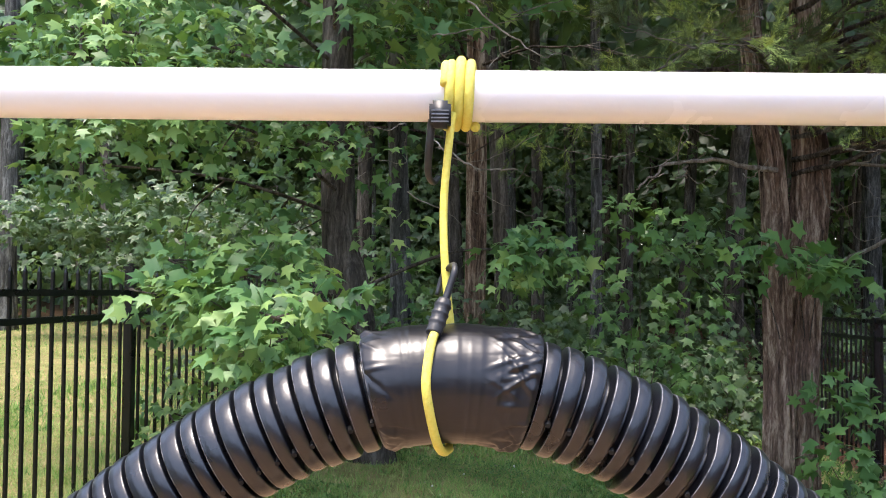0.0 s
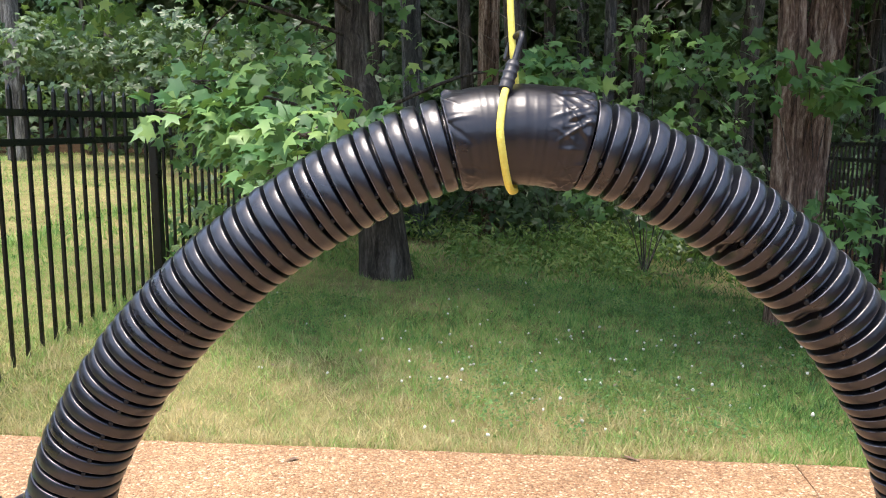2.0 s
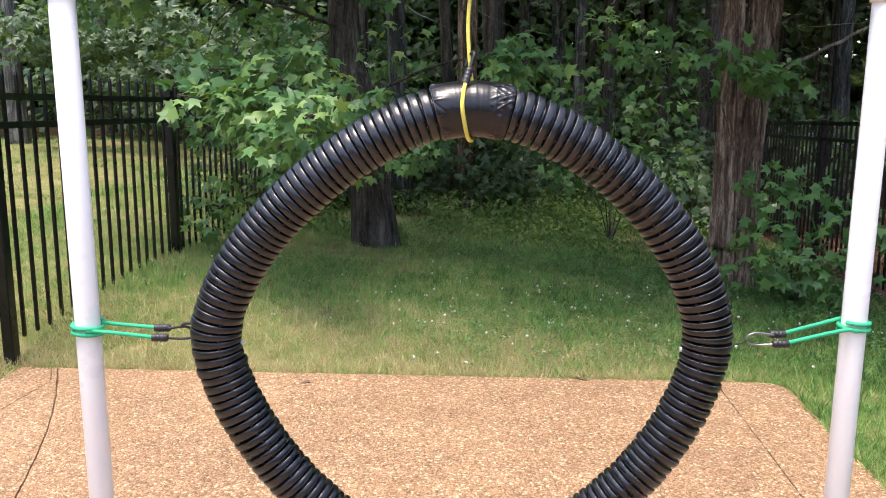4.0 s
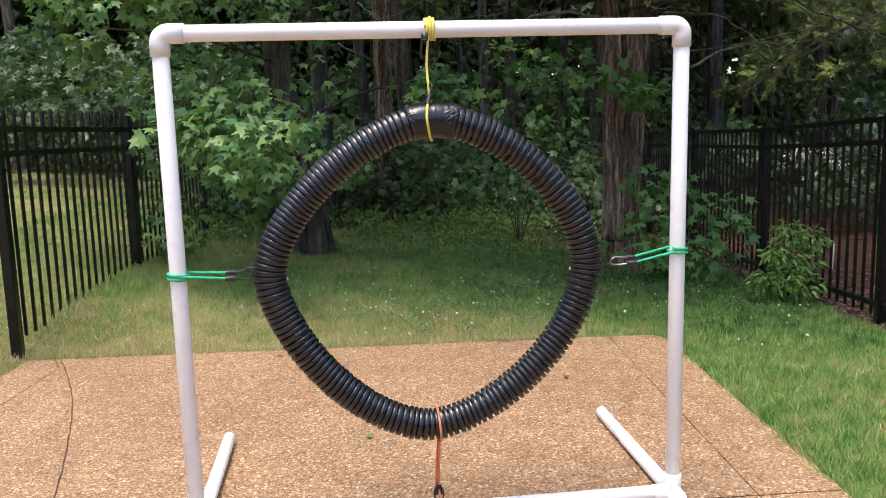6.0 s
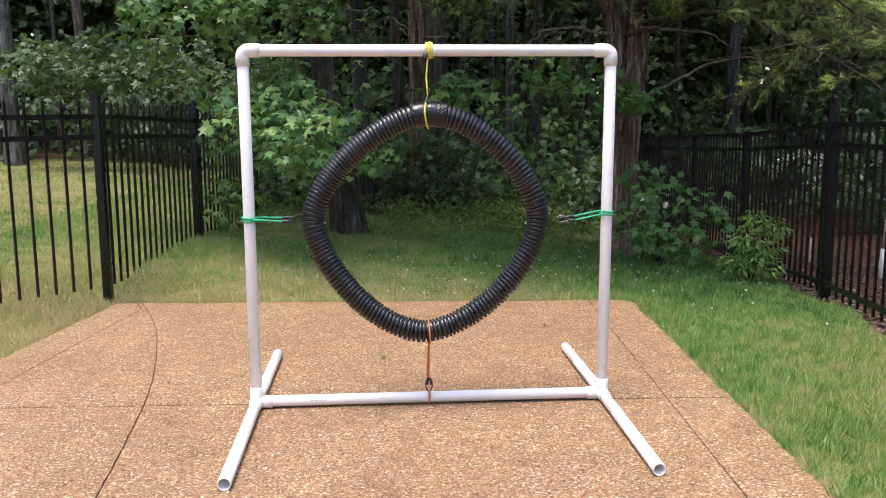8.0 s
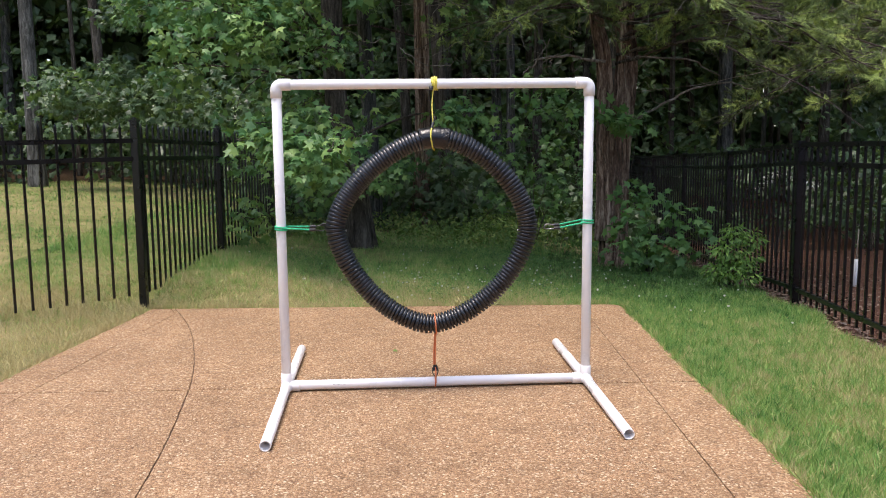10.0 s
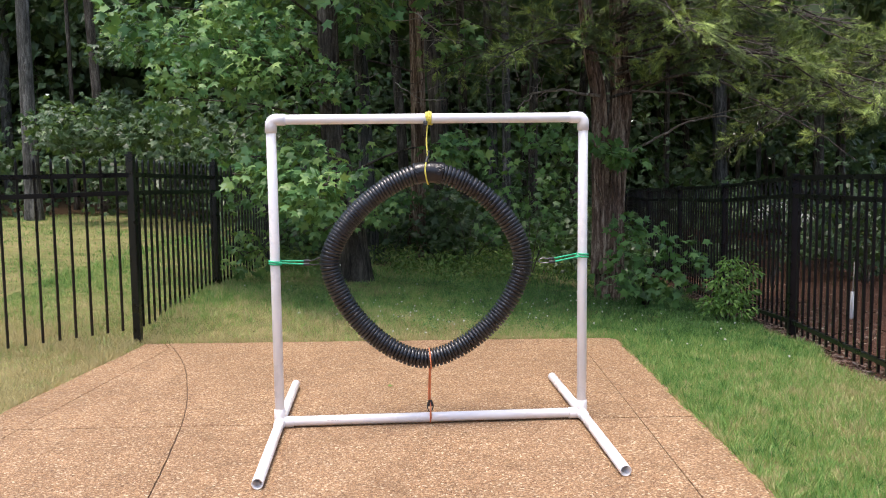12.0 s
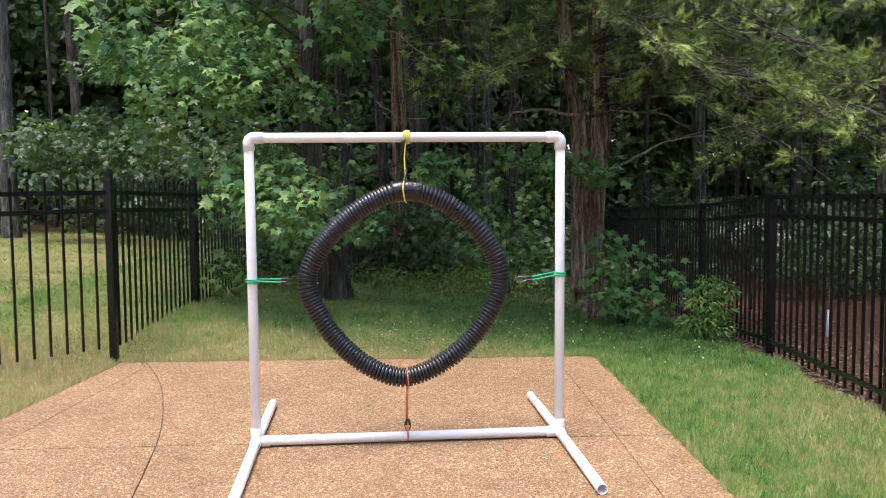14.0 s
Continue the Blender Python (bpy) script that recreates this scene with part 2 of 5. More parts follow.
# darker copy of the sapling leaf, with the woods' shade in its colour
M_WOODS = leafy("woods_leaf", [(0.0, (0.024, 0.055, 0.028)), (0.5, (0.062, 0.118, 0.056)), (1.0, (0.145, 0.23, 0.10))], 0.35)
M_SHRUB = leafy("shrub_leaf", [(0.0, (0.05, 0.13, 0.03)), (0.5, (0.12, 0.26, 0.055)), (1.0, (0.26, 0.42, 0.09))], 0.3, 0.45)
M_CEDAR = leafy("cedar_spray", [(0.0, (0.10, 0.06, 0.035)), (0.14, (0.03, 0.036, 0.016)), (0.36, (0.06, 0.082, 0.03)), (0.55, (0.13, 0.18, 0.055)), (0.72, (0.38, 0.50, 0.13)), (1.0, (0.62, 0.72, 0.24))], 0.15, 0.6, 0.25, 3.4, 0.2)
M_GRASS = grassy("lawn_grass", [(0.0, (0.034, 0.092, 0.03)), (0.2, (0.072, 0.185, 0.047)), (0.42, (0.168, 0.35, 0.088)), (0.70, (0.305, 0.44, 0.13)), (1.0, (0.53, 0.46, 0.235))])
M_CLOVER = leafy("clover_leaf", [(0.0, (0.035, 0.10, 0.025)), (0.5, (0.075, 0.175, 0.045)), (1.0, (0.15, 0.27, 0.075))], 0.2, 0.6)
# weed greens raised in tone to imitate dappled sun by the woods
M_WEED = leafy("weed_leaf", [(0.0, (0.05, 0.13, 0.03)), (0.5, (0.15, 0.27, 0.06)), (1.0, (0.38, 0.42, 0.13))], 0.3, 0.45, 0.6, 1.5)
M_PALE = plain("clover_and_lit_leaf_white", (0.55, 0.56, 0.48), (0.72, 0.71, 0.64), 60.0, 0.7)
M_LITTER = leafy("dry_leaf", [(0.0, (0.06, 0.032, 0.022)), (0.5, (0.15, 0.095, 0.07)), (1.0, (0.34, 0.28, 0.22))], 0.1, 0.8)
M_STAKE = plain("white_stake", (0.62, 0.62, 0.6), (0.74, 0.74, 0.72), 30.0, 0.5)


# ---- mesh helpers ----
def base_of(ob):
    m = Matrix.Identity(4)
    while ob is not None:
        m = ob.matrix_basis.copy() if ob.parent is None else ob.matrix_parent_inverse @ ob.matrix_basis
        if ob.parent is not None:
            return base_of(ob.parent) @ m
        return m
    return m


def thing(name, at, label, category, group="", kind=""):
    ob = new(name)
    ob.empty_display_size = 0.05
    ob.matrix_basis = Matrix.Translation(at)
    return tagged(ob, label, category, group, kind)


def under(ob, parent):
    """Makes ob a part of parent; its own placement stays in world metres."""
    ob.parent = parent
    ob.matrix_parent_inverse = base_of(parent).inverted()
    return ob


def np_mesh(name, V, F, material, smooth=False):
    V, F = np.asarray(V, np.float32), np.asarray(F, np.int32)
    me = bpy.data.meshes.new(name)
    me.vertices.add(len(V))
    me.vertices.foreach_set("co", V.ravel())
    me.loops.add(F.size)
    me.loops.foreach_set("vertex_index", F.ravel())
    me.polygons.add(len(F))
    me.polygons.foreach_set("loop_start", np.arange(len(F), dtype=np.int32) * F.shape[1])
    me.update(calc_edges=True)
    me.polygons.foreach_set("use_smooth", np.full(len(F), smooth))
    me.materials.append(material)
    return me


def np_part(name, V, F, material, parent, label="", smooth=False):
    ob = under(new(name, np_mesh(name, V, F, material, smooth)), parent)
    return tagged(ob, label)


def part(name, bm, material, parent, label="", smooth=False):
    me = bpy.data.meshes.new(name)
    bm.normal_update()
    bm.to_mesh(me)
    bm.free()
    for p in me.polygons:
        p.use_smooth = smooth
    me.materials.append(material)
    ob = new(name, me)
    if parent is not None:
        under(ob, parent)
    return tagged(ob, label)


def joined(pieces):
    """Several (V, F) of one face size as one."""
    vs, fs, k = [], [], 0
    for V, F in pieces:
        vs.append(np.asarray(V, float))
        fs.append(np.asarray(F) + k)
        k += len(V)
    return np.concatenate(vs), np.concatenate(fs)


def sweep(points, radii, seg=10, closed=False):
    """A tube of quads along points. radii: one number, or one for each point, or an array points x seg."""
    P = np.asarray(points, float)
    n = len(P)
    T = np.roll(P, -1, 0) - np.roll(P, 1, 0) if closed else np.gradient(P, axis=0)
    T /= np.linalg.norm(T, axis=1, keepdims=True) + 1e-12
    up = np.array([0.0, 1.0, 0.0]) if abs(T[0][1]) < 0.8 else np.array([1.0, 0.0, 0.0])
    A = np.zeros_like(P)
    a = up - T[0] * (up @ T[0])
    for i in range(n):
        a = a - T[i] * (a @ T[i])
        a /= np.linalg.norm(a)
        A[i] = a
    B = np.cross(T, A)
    ang = np.linspace(0, 2 * np.pi, seg, endpoint=False)
    R = np.broadcast_to(np.asarray(radii, float).reshape(-1, 1) if np.ndim(radii) < 2 else np.asarray(radii, float), (n, seg))
    V = P[:, None] + R[..., None] * (np.cos(ang)[None, :, None] * A[:, None] + np.sin(ang)[None, :, None] * B[:, None])
    i, j = np.meshgrid(np.arange(n if closed else n - 1), np.arange(seg), indexing="ij")
    i2, j2 = (i + 1) % n, (j + 1) % seg
    F = np.stack([i * seg + j, i * seg + j2, i2 * seg + j2, i2 * seg + j], -1).reshape(-1, 4)
    V = V.reshape(-1, 3)
    if not closed:
        k = len(V)
        V = np.concatenate([V, P[:1], P[-1:]])
        j = np.arange(0, seg, 2)
        e = (n - 1) * seg
        F = np.concatenate([F, np.stack([np.full_like(j, k), (j + 2) % seg, j + 1, j], -1), np.stack([np.full_like(j, k + 1), e + j, e + j + 1, e + (j + 2) % seg], -1)])
    return V, F


def smooth_line(points, n=24):
    """A smooth curve through a few points."""
    P = [np.array(p, float) for p in points]
    P = [2 * P[0] - P[1], *P, 2 * P[-1] - P[-2]]
    out = []
    for k in range(1, len(P) - 2):
        for u in np.linspace(0, 1, n, endpoint=False):
            a, b, c, d = P[k - 1 : k + 3]
            out.append(0.5 * (2 * b + (c - a) * u + (2 * a - 5 * b + 4 * c - d) * u**2 + (3 * b - a - 3 * c + d) * u**3))
    out.append(P[-2])
    return np.array(out)


def box(bm, lo, hi, bevel=0.0):
    r = bmesh.ops.create_cube(bm, size=1.0)
    for v in r["verts"]:
        for i in range(3):
            v.co[i] = lo[i] if v.co[i] < 0 else hi[i]
    if bevel:
        bmesh.ops.bevel(bm, geom=list({e for v in r["verts"] for e in v.link_edges}), offset=bevel, segments=2, affect="EDGES")


def hollow_pipe(start, end, radius, wall=0.004, seg=28, soften=0.0015):
    """A straight open pipe: outside, inside and both rims."""
    a, b = np.array(start, float), np.array(end, float)
    t = (b - a) / np.linalg.norm(b - a)
    line = [(a, radius - wall), (a, radius - soften), (a + t * soften, radius), (b - t * soften, radius), (b, radius - soften), (b, radius - wall)]
    u = np.cross(t, (0, 0, 1)) if abs(t[2]) < 0.9 else np.cross(t, (0, 1, 0))
    u /= np.linalg.norm(u)
    w = np.cross(t, u)
    ang = np.linspace(0, 2 * np.pi, seg, endpoint=False)
    ring = np.cos(ang)[:, None] * u + np.sin(ang)[:, None] * w
    V = np.concatenate([p + r * ring for p, r in line])
    n = len(line)
    i, j = np.meshgrid(np.arange(n), np.arange(seg), indexing="ij")
    F = np.stack([i * seg + j, i * seg + (j + 1) % seg, ((i + 1) % n) * seg + (j + 1) % seg, ((i + 1) % n) * seg + j], -1).reshape(-1, 4)
    return V, F


RNG = np.random.default_rng(7)


def unit(v):
    return v / (np.linalg.norm(v, axis=-1, keepdims=True) + 1e-9)


def scatter(template, tris, pos, tip, nrm, size):
    """Copies of a small flat form at pos, pointing along tip with its face along nrm."""
    tip = unit(tip)
    nrm = unit(nrm - tip * (nrm * tip).sum(-1, keepdims=True))
    side = np.cross(nrm, tip)
    T = np.asarray(template, float)
    V = pos[:, None] + np.asarray(size)[:, None, None] * (T[None, :, :1] * tip[:, None] + T[None, :, 1:2] * side[:, None] + T[None, :, 2:] * nrm[:, None])
    F = np.asarray(tris)[None] + (np.arange(len(pos)) * len(T))[:, None, None]
    return V.reshape(-1, 3), F.reshape(-1, 3)


def star_leaf():
    """Five-pointed leaf with a short stalk, one unit from stalk to tip, tips drooping."""
    pts = [(0.0, 0.0, 0.0)]
    lobes = [(-120, 0.42), (-62, 0.58), (0, 0.66), (62, 0.58), (120, 0.42)]
    c = np.array([0.30, 0.0])
    outline = []
    for k, (a, r) in enumerate(lobes):
        outline.append((c + r * np.array([math.cos(radians(a)), math.sin(radians(a))]), -0.10 * r))
        if k < 4:
            m = (a + lobes[k + 1][0]) / 2
            outline.append((c + 0.29 * np.array([math.cos(radians(m)), math.sin(radians(m))]), 0.02))
    outline.append((c + 0.22 * np.array([-1.0, 0.0]), 0.0))
    V = [(c[0], c[1], 0.03)] + [(p[0], p[1], z) for p, z in outline]
    n = len(outline)
    return np.array(V), np.array([(0, 1 + k, 1 + (k + 1) % n) for k in range(n)])


def lance_leaf():
    V = [(0, 0, 0), (0.35, 0.17, 0.03), (0.35, -0.17, 0.03), (0.36, 0, -0.01), (1, 0, -0.08)]
    return np.array(V, float), np.array([(0, 3, 1), (0, 2, 3), (1, 3, 4), (3, 2, 4)])


def spray_twig():
    """Fine evergreen spray: a stem with short thin side shoots."""
    rng = np.random.default_rng(3)
    V, F = [], []

    def blade(p, d, length, width, z):
        k = len(V)
        s = np.array([-d[1], d[0]]) * width
        e = p + d * length
        V.extend([(*(p + s), z), (*(p - s), z), (*e, z + 0.12 * rng.uniform(-1, 1) * length)])
        F.append((k, k + 1, k + 2))

    blade(np.zeros(2), np.array([1.0, 0.0]), 1.0, 0.022, 0.0)
    for u in np.linspace(0.1, 0.9, 8):
        for sgn in (-1, 1):
            a = radians(34 + rng.uniform(-10, 10)) * sgn
            d = np.array([math.cos(a), math.sin(a)])
            length = 0.36 * (1.05 - u) + 0.14 * rng.uniform(0.4, 1)
            blade(np.array([u, 0.0]), d, length, 0.020, rng.uniform(-0.06, 0.06))
    return np.array(V), np.array(F)


def broad_leaf():
    V = [(0, 0, 0), (0.45, 0.42, 0.05), (0.45, -0.42, 0.05), (1, 0, -0.1)]
    return np.array(V, float), np.array([(0, 3, 1), (0, 2, 3)])


STAR, LANCE, SPRAY, BROAD = star_leaf(), lance_leaf(), spray_twig(), broad_leaf()


def leaf_clumps(centres, radius, count, size, form=STAR, facing=(0.0, -0.55, 0.6), rng=RNG, flat=0.75):
    """Leaves gathered about twig ends, drooping outward."""
    C = np.repeat(np.asarray(centres, float), count, 0)
    n = len(C)
    r = np.repeat(np.broadcast_to(np.asarray(radius, float), (len(centres),)), count)
    d = unit(rng.normal(size=(n, 3)))
    p = C + d * (r * rng.uniform(0.25, 1.0, n) ** 0.6)[:, None] * np.array([1, 1, flat])
    tip = d * np.array([1, 1, 0.4]) + np.array([0, -0.15, -0.55]) + 0.35 * rng.normal(size=(n, 3))
    nrm = np.array(facing) + 0.62 * rng.normal(size=(n, 3)) + 0.35 * d
    s = rng.uniform(size[0], size[1], n)
    return scatter(*form, p, tip, nrm, s)


# ---- ground ----
def rise(y, start=0.3, run=3.7):
    u = np.clip((np.asarray(y, float) - start) / run, 0, 1)
    return u * u * (3 - 2 * u)


def patio_far(x):
    """The far edge, its one corner worn round."""
    return 2.09 - 0.063 * x - 9.0 * np.clip(x - 1.385, 0, 0.11) ** 2


def patio_left(y):
    return -2.331 + 0.150 * y


def patio_right(y):
    return 1.335 + 0.0715 * y


def terrain(x, y):
    """Lawn: level about the patio, falling to the low side and rising to the other beyond it."""
    x, y = np.asarray(x, float), np.asarray(y, float)
    slope = 0.02 - 0.065 * (np.clip(x, -5.5, 5) - 0.75)
    z = -0.022 + np.where(x < 1.06, slope * rise(y), slope * rise(y, 1.0, 3.4)) - 0.03 * np.clip(y - 4, 0, 4) * np.clip(x - 1, 0, 2) / 2
    far = np.clip((y - 14) / 20, 0, 1)
    z = z + 0.5 * far + 0.012 * np.sin(1.7 * x + 0.6 * y) * np.sin(1.3 * y) * rise(y)
    off = np.clip(np.maximum(np.maximum(y - patio_far(x), patio_left(y) - x), x - patio_right(y)) / 0.5, 0, 1)
    return -0.014 + (z + 0.014) * off * off * (3 - 2 * off)


def on_patio(x, y, grow=0.0):
    return (y < patio_far(x) + grow) & (x > patio_left(y) - grow) & (x < patio_right(y) + grow)


def build_ground():
    xs = np.unique(np.concatenate([np.linspace(-14, 14, 113), [-700, -300, -120, -60, -30, -20, 20, 30, 60, 120, 300, 700]]))
    ys = np.unique(np.concatenate([np.linspace(-9, 36, 140), [-700, -300, -120, -60, -30, -16, 45, 60, 120, 300, 700]]))
    X, Y = np.meshgrid(xs, ys, indexing="ij")
    Z = terrain(X, Y)
    Z = np.where(on_patio(X, Y, -0.05), -0.06, Z)
    V = np.stack([X, Y, Z], -1).reshape(-1, 3)
    nx, ny = X.shape
    i, j = np.meshgrid(np.arange(nx - 1), np.arange(ny - 1), indexing="ij")
    F = np.stack([i * ny + j, (i + 1) * ny + j, (i + 1) * ny + j + 1, i * ny + j + 1], -1).reshape(-1, 4)
    ob = new("ground", np_mesh("ground", V, F, M_SOIL, True))
    tagged(ob, "patchy lawn soil running into leaf litter under the trees", "ground", kind="structure")


build_ground()


def crack(y):
    """The curved cut through the slab."""
    y = np.asarray(y, float)
    u = np.clip(y, -1.6, 2.2)
    return -1.24 - 0.13 * u - 0.0485 * u**2 - 0.006 * u**3 + 0.0025 * np.sin(5 * y) + 0.0008 * np.sin(31 * y + 1)


def slab(parent, left, right, near, far, gap=0.0024, n=14, m=120):
    """One slab of the patio between two side lines, x of y, and two end lines, y of x."""
    u, v = np.linspace(0, 1, n), np.linspace(0, 1, m)
    U, W = np.meshgrid(u, v, indexing="ij")
    y = near(0.0) * (1 - W) + far(0.0) * W
    for _ in range(6):
        l, r = left(y) + gap, right(y) - gap
        x = l + (r - l) * U
        y = (near(x) + 0.0045) * (1 - W) + (far(x) - 0.0045) * W
    ragged = np.random.default_rng(int(1000 + 97 * abs(float(left(0.3))) + 13 * abs(float(near(0.0)))))
    x = x + np.where((U == 0) | (U == 1), ragged.normal(size=x.shape) * 0.0011, 0)
    y = y + np.where((W == 0) | (W == 1), ragged.normal(size=x.shape) * 0.0009, 0)
    rim = (U == 0) | (U == 1) | (W == 0) | (W == 1)
    Z = np.where(rim, -0.003, 0.0)
    top = np.stack([x, y, Z], -1).reshape(-1, 3)
    i, j = np.meshgrid(np.arange(n - 1), np.arange(m - 1), indexing="ij")
    F = np.stack([i * m + j, (i + 1) * m + j, (i + 1) * m + j + 1, i * m + j + 1], -1).reshape(-1, 4)
    loop = np.concatenate([np.arange(n) * m, (n - 1) * m + np.arange(1, m), np.arange(n - 2, -1, -1) * m + m - 1, np.arange(m - 2, 0, -1)])
    low = top[loop] - np.array([0, 0, 0.095])
    k = len(top)
    a = np.arange(len(loop))
    b = (a + 1) % len(loop)
    sides = np.stack([loop[a], k + a, k + b, loop[b]], -1)
    return np_part("slab", np.concatenate([top, low]), np.concatenate([F, sides]), M_SLAB, parent)


def build_patio():
    bm = bmesh.new()
    c = [(patio_left(-9) + 0.02, -9), (patio_right(-9) - 0.02, -9), (1.455, 1.975), (-1.975, 2.19)]
    up = [bm.verts.new((x, y, -0.010)) for x, y in c]
    dn = [bm.verts.new((x, y, -0.11)) for x, y in c]
    bm.faces.new(up)
    bm.faces.new(dn[::-1])
    for k in range(4):
        bm.faces.new((up[k], dn[k], dn[(k + 1) % 4], up[(k + 1) % 4]))
    ob = part("patio", bm, M_JOINT, None)
    tagged(ob, "tan exposed-aggregate concrete patio with dirty control joints", "patio", kind="structure")
    cross = lambda x: 0.03 - 0.04 * x
    back = lambda x: -4.6 - 0.04 * x
    end = lambda x: -9.0 + 0 * x
    band = lambda y: np.minimum(-2.062 + 0.139 * y, crack(y) - 0.03)
    edge = lambda y: 1.042 + 0.066 * y
    for near, far in ((cross, patio_far), (back, cross), (end, back)):
        slab(ob, patio_left, band, near, far, n=6)
        slab(ob, band, lambda y: crack(y) - 0.0005, near, far)
        slab(ob, lambda y: crack(y) + 0.0012, edge, near, far, n=60)
        slab(ob, edge, patio_right, near, far, n=6)


build_patio()


def build_unseen_wall():
    """A plain unseen wall added behind the patio to block low sky from reflections."""
    bm = bmesh.new()
    box(bm, (-9, -9.3, -0.2), (9, -9.0, 3.6), 0.01)
    ob = part("unseen_south_wall", bm, M_UNSEEN_WALL, None)
    tagged(ob, "plain grey wall added out of view behind the patio to block low sky", "wall", kind="structure")


build_unseen_wall()

# ---- the hoop stand ----
HALF, TOP, PR = 0.75, 1.498, 0.0237


def lean(z):
    return -0.018 * z / TOP


def build_stand():
    st = thing("hoop_stand", (0, 0, 0), "white plastic pipe stand holding a black hoop", "pipe frame")
    for s in (-1, 1):
        np_part("upright", *hollow_pipe((s * HALF, 0, 0.03), (s * HALF, lean(TOP), TOP - 0.02), PR), M_PVC, st, smooth=True)
        np_part("foot", *hollow_pipe((s * 0.742, -0.83, PR), (s * HALF, 0.0, PR + 0.004), PR), M_PVC, st, smooth=True)
        np_part("foot", *hollow_pipe((s * HALF, 0.0, PR + 0.004), (s * 0.752, 0.775, PR), PR), M_PVC, st, smooth=True)
        # elbow with its two sockets
        bend = [(s * HALF, lean(TOP), TOP - 0.062)] + [(s * (HALF - 0.026 + 0.026 * math.cos(a)), lean(TOP), TOP - 0.026 + 0.026 * math.sin(a)) for a in np.linspace(0, math.pi / 2, 9)] + [(s * (HALF - 0.068), lean(TOP), TOP)]
        V, F = sweep(bend, PR + 0.0042, 28)
        np_part("elbow", V, F, M_PVC, st, smooth=True)
        # tee at the foot: riser, two foot sockets, bar socket
        zb = PR + 0.004
        tee = joined([
            hollow_pipe((s * HALF, 0, zb - 0.01), (s * HALF, 0, zb + 0.066), PR + 0.0042, 0.006),
            hollow_pipe((s * HALF, -0.055, zb), (s * HALF, 0.055, zb), PR + 0.0038, 0.006),
            hollow_pipe((s * HALF, 0, zb), (s * (HALF - 0.066), 0, zb), PR + 0.0040, 0.006),
        ])
        np_part("tee", *tee, M_PVC, st, smooth=True)
    np_part("top_bar", *hollow_pipe((-HALF + 0.03, lean(TOP), TOP), (HALF - 0.03, lean(TOP), TOP), PR), M_PVC, st, smooth=True)
    np_part("base_bar", *hollow_pipe((-HALF + 0.03, 0, PR + 0.006), (HALF - 0.03, 0, PR + 0.006), PR), M_PVC, st, smooth=True)
    # faint printed line on the base bar, lettering too small to read
    for k, (x, w) in enumerate(((-0.52, 0.012), (-0.504, 0.016), (-0.484, 0.009), (-0.471, 0.014))):
        bm = bmesh.new()
        box(bm, (x, -PR * 0.98, PR + 0.004), (x + w, -PR * 0.90, PR + 0.012))
        part("print_mark", bm, M_INK, st, "grey printed mark")


build_stand()

RC, RA, RB, RR = np.array([-0.0215, -0.075, 0.82]), 0.4625, 0.478, 0.0465
RB_UP = 0.424


def hoop_raw(th):
    """A rounded diamond, a little flatter above its waist."""
    c, s = np.cos(th), np.sin(th)
    p = np.where(s > 0, 1.61 + 0.05 * c, 1.64 + 0.05 * c)
    b = np.where(s > 0, RB_UP, RB)
    r = (np.abs(c / RA) ** p + np.abs(s / b) ** p) ** (-1 / p)
    return np.stack([RC[0] + r * c + 0.016 * np.maximum(s, 0) ** 2 - 0.012 * np.minimum(s, 0) ** 2, RC[1] + 0.004 * np.sin(2 * th), RC[2] + r * s], -1)


def hoop_line():
    """The hoop's centre line at even angles, its corners eased as stiff pipe bends."""
    th = np.linspace(0, 2 * np.pi, 1440, endpoint=False)
    P = hoop_raw(th)
    k = np.arange(-40, 41)
    w = np.exp(-((k * 0.25) / 3.4) ** 2)
    w /= w.sum()
    Q = sum(wi * np.roll(P, int(ki), 0) for wi, ki in zip(w, k))
    Q = Q + (Q - RC) * 0.004
    # the stiff taped joint keeps the top nearly straight
    k = np.arange(-110, 111)
    w = np.exp(-((k * 0.25) / 9.0) ** 2)
    w /= w.sum()
    flat = sum(wi * np.roll(Q, int(ki), 0) for wi, ki in zip(w, k))
    flat[:, 2] += Q[360, 2] - flat[360, 2] - 0.002
    f = np.exp(-(((np.degrees(th) - 90) / 14) ** 4))[:, None]
    return Q * (1 - f) + flat * f


HOOP = hoop_line()


def hoop_point(th):
    u = (np.asarray(th, float) % (2 * np.pi)) / (2 * np.pi) * 1440
    a = np.floor(u).astype(int)
    f = (u - a)[..., None]
    return HOOP[a % 1440] * (1 - f) + HOOP[(a + 1) % 1440] * f


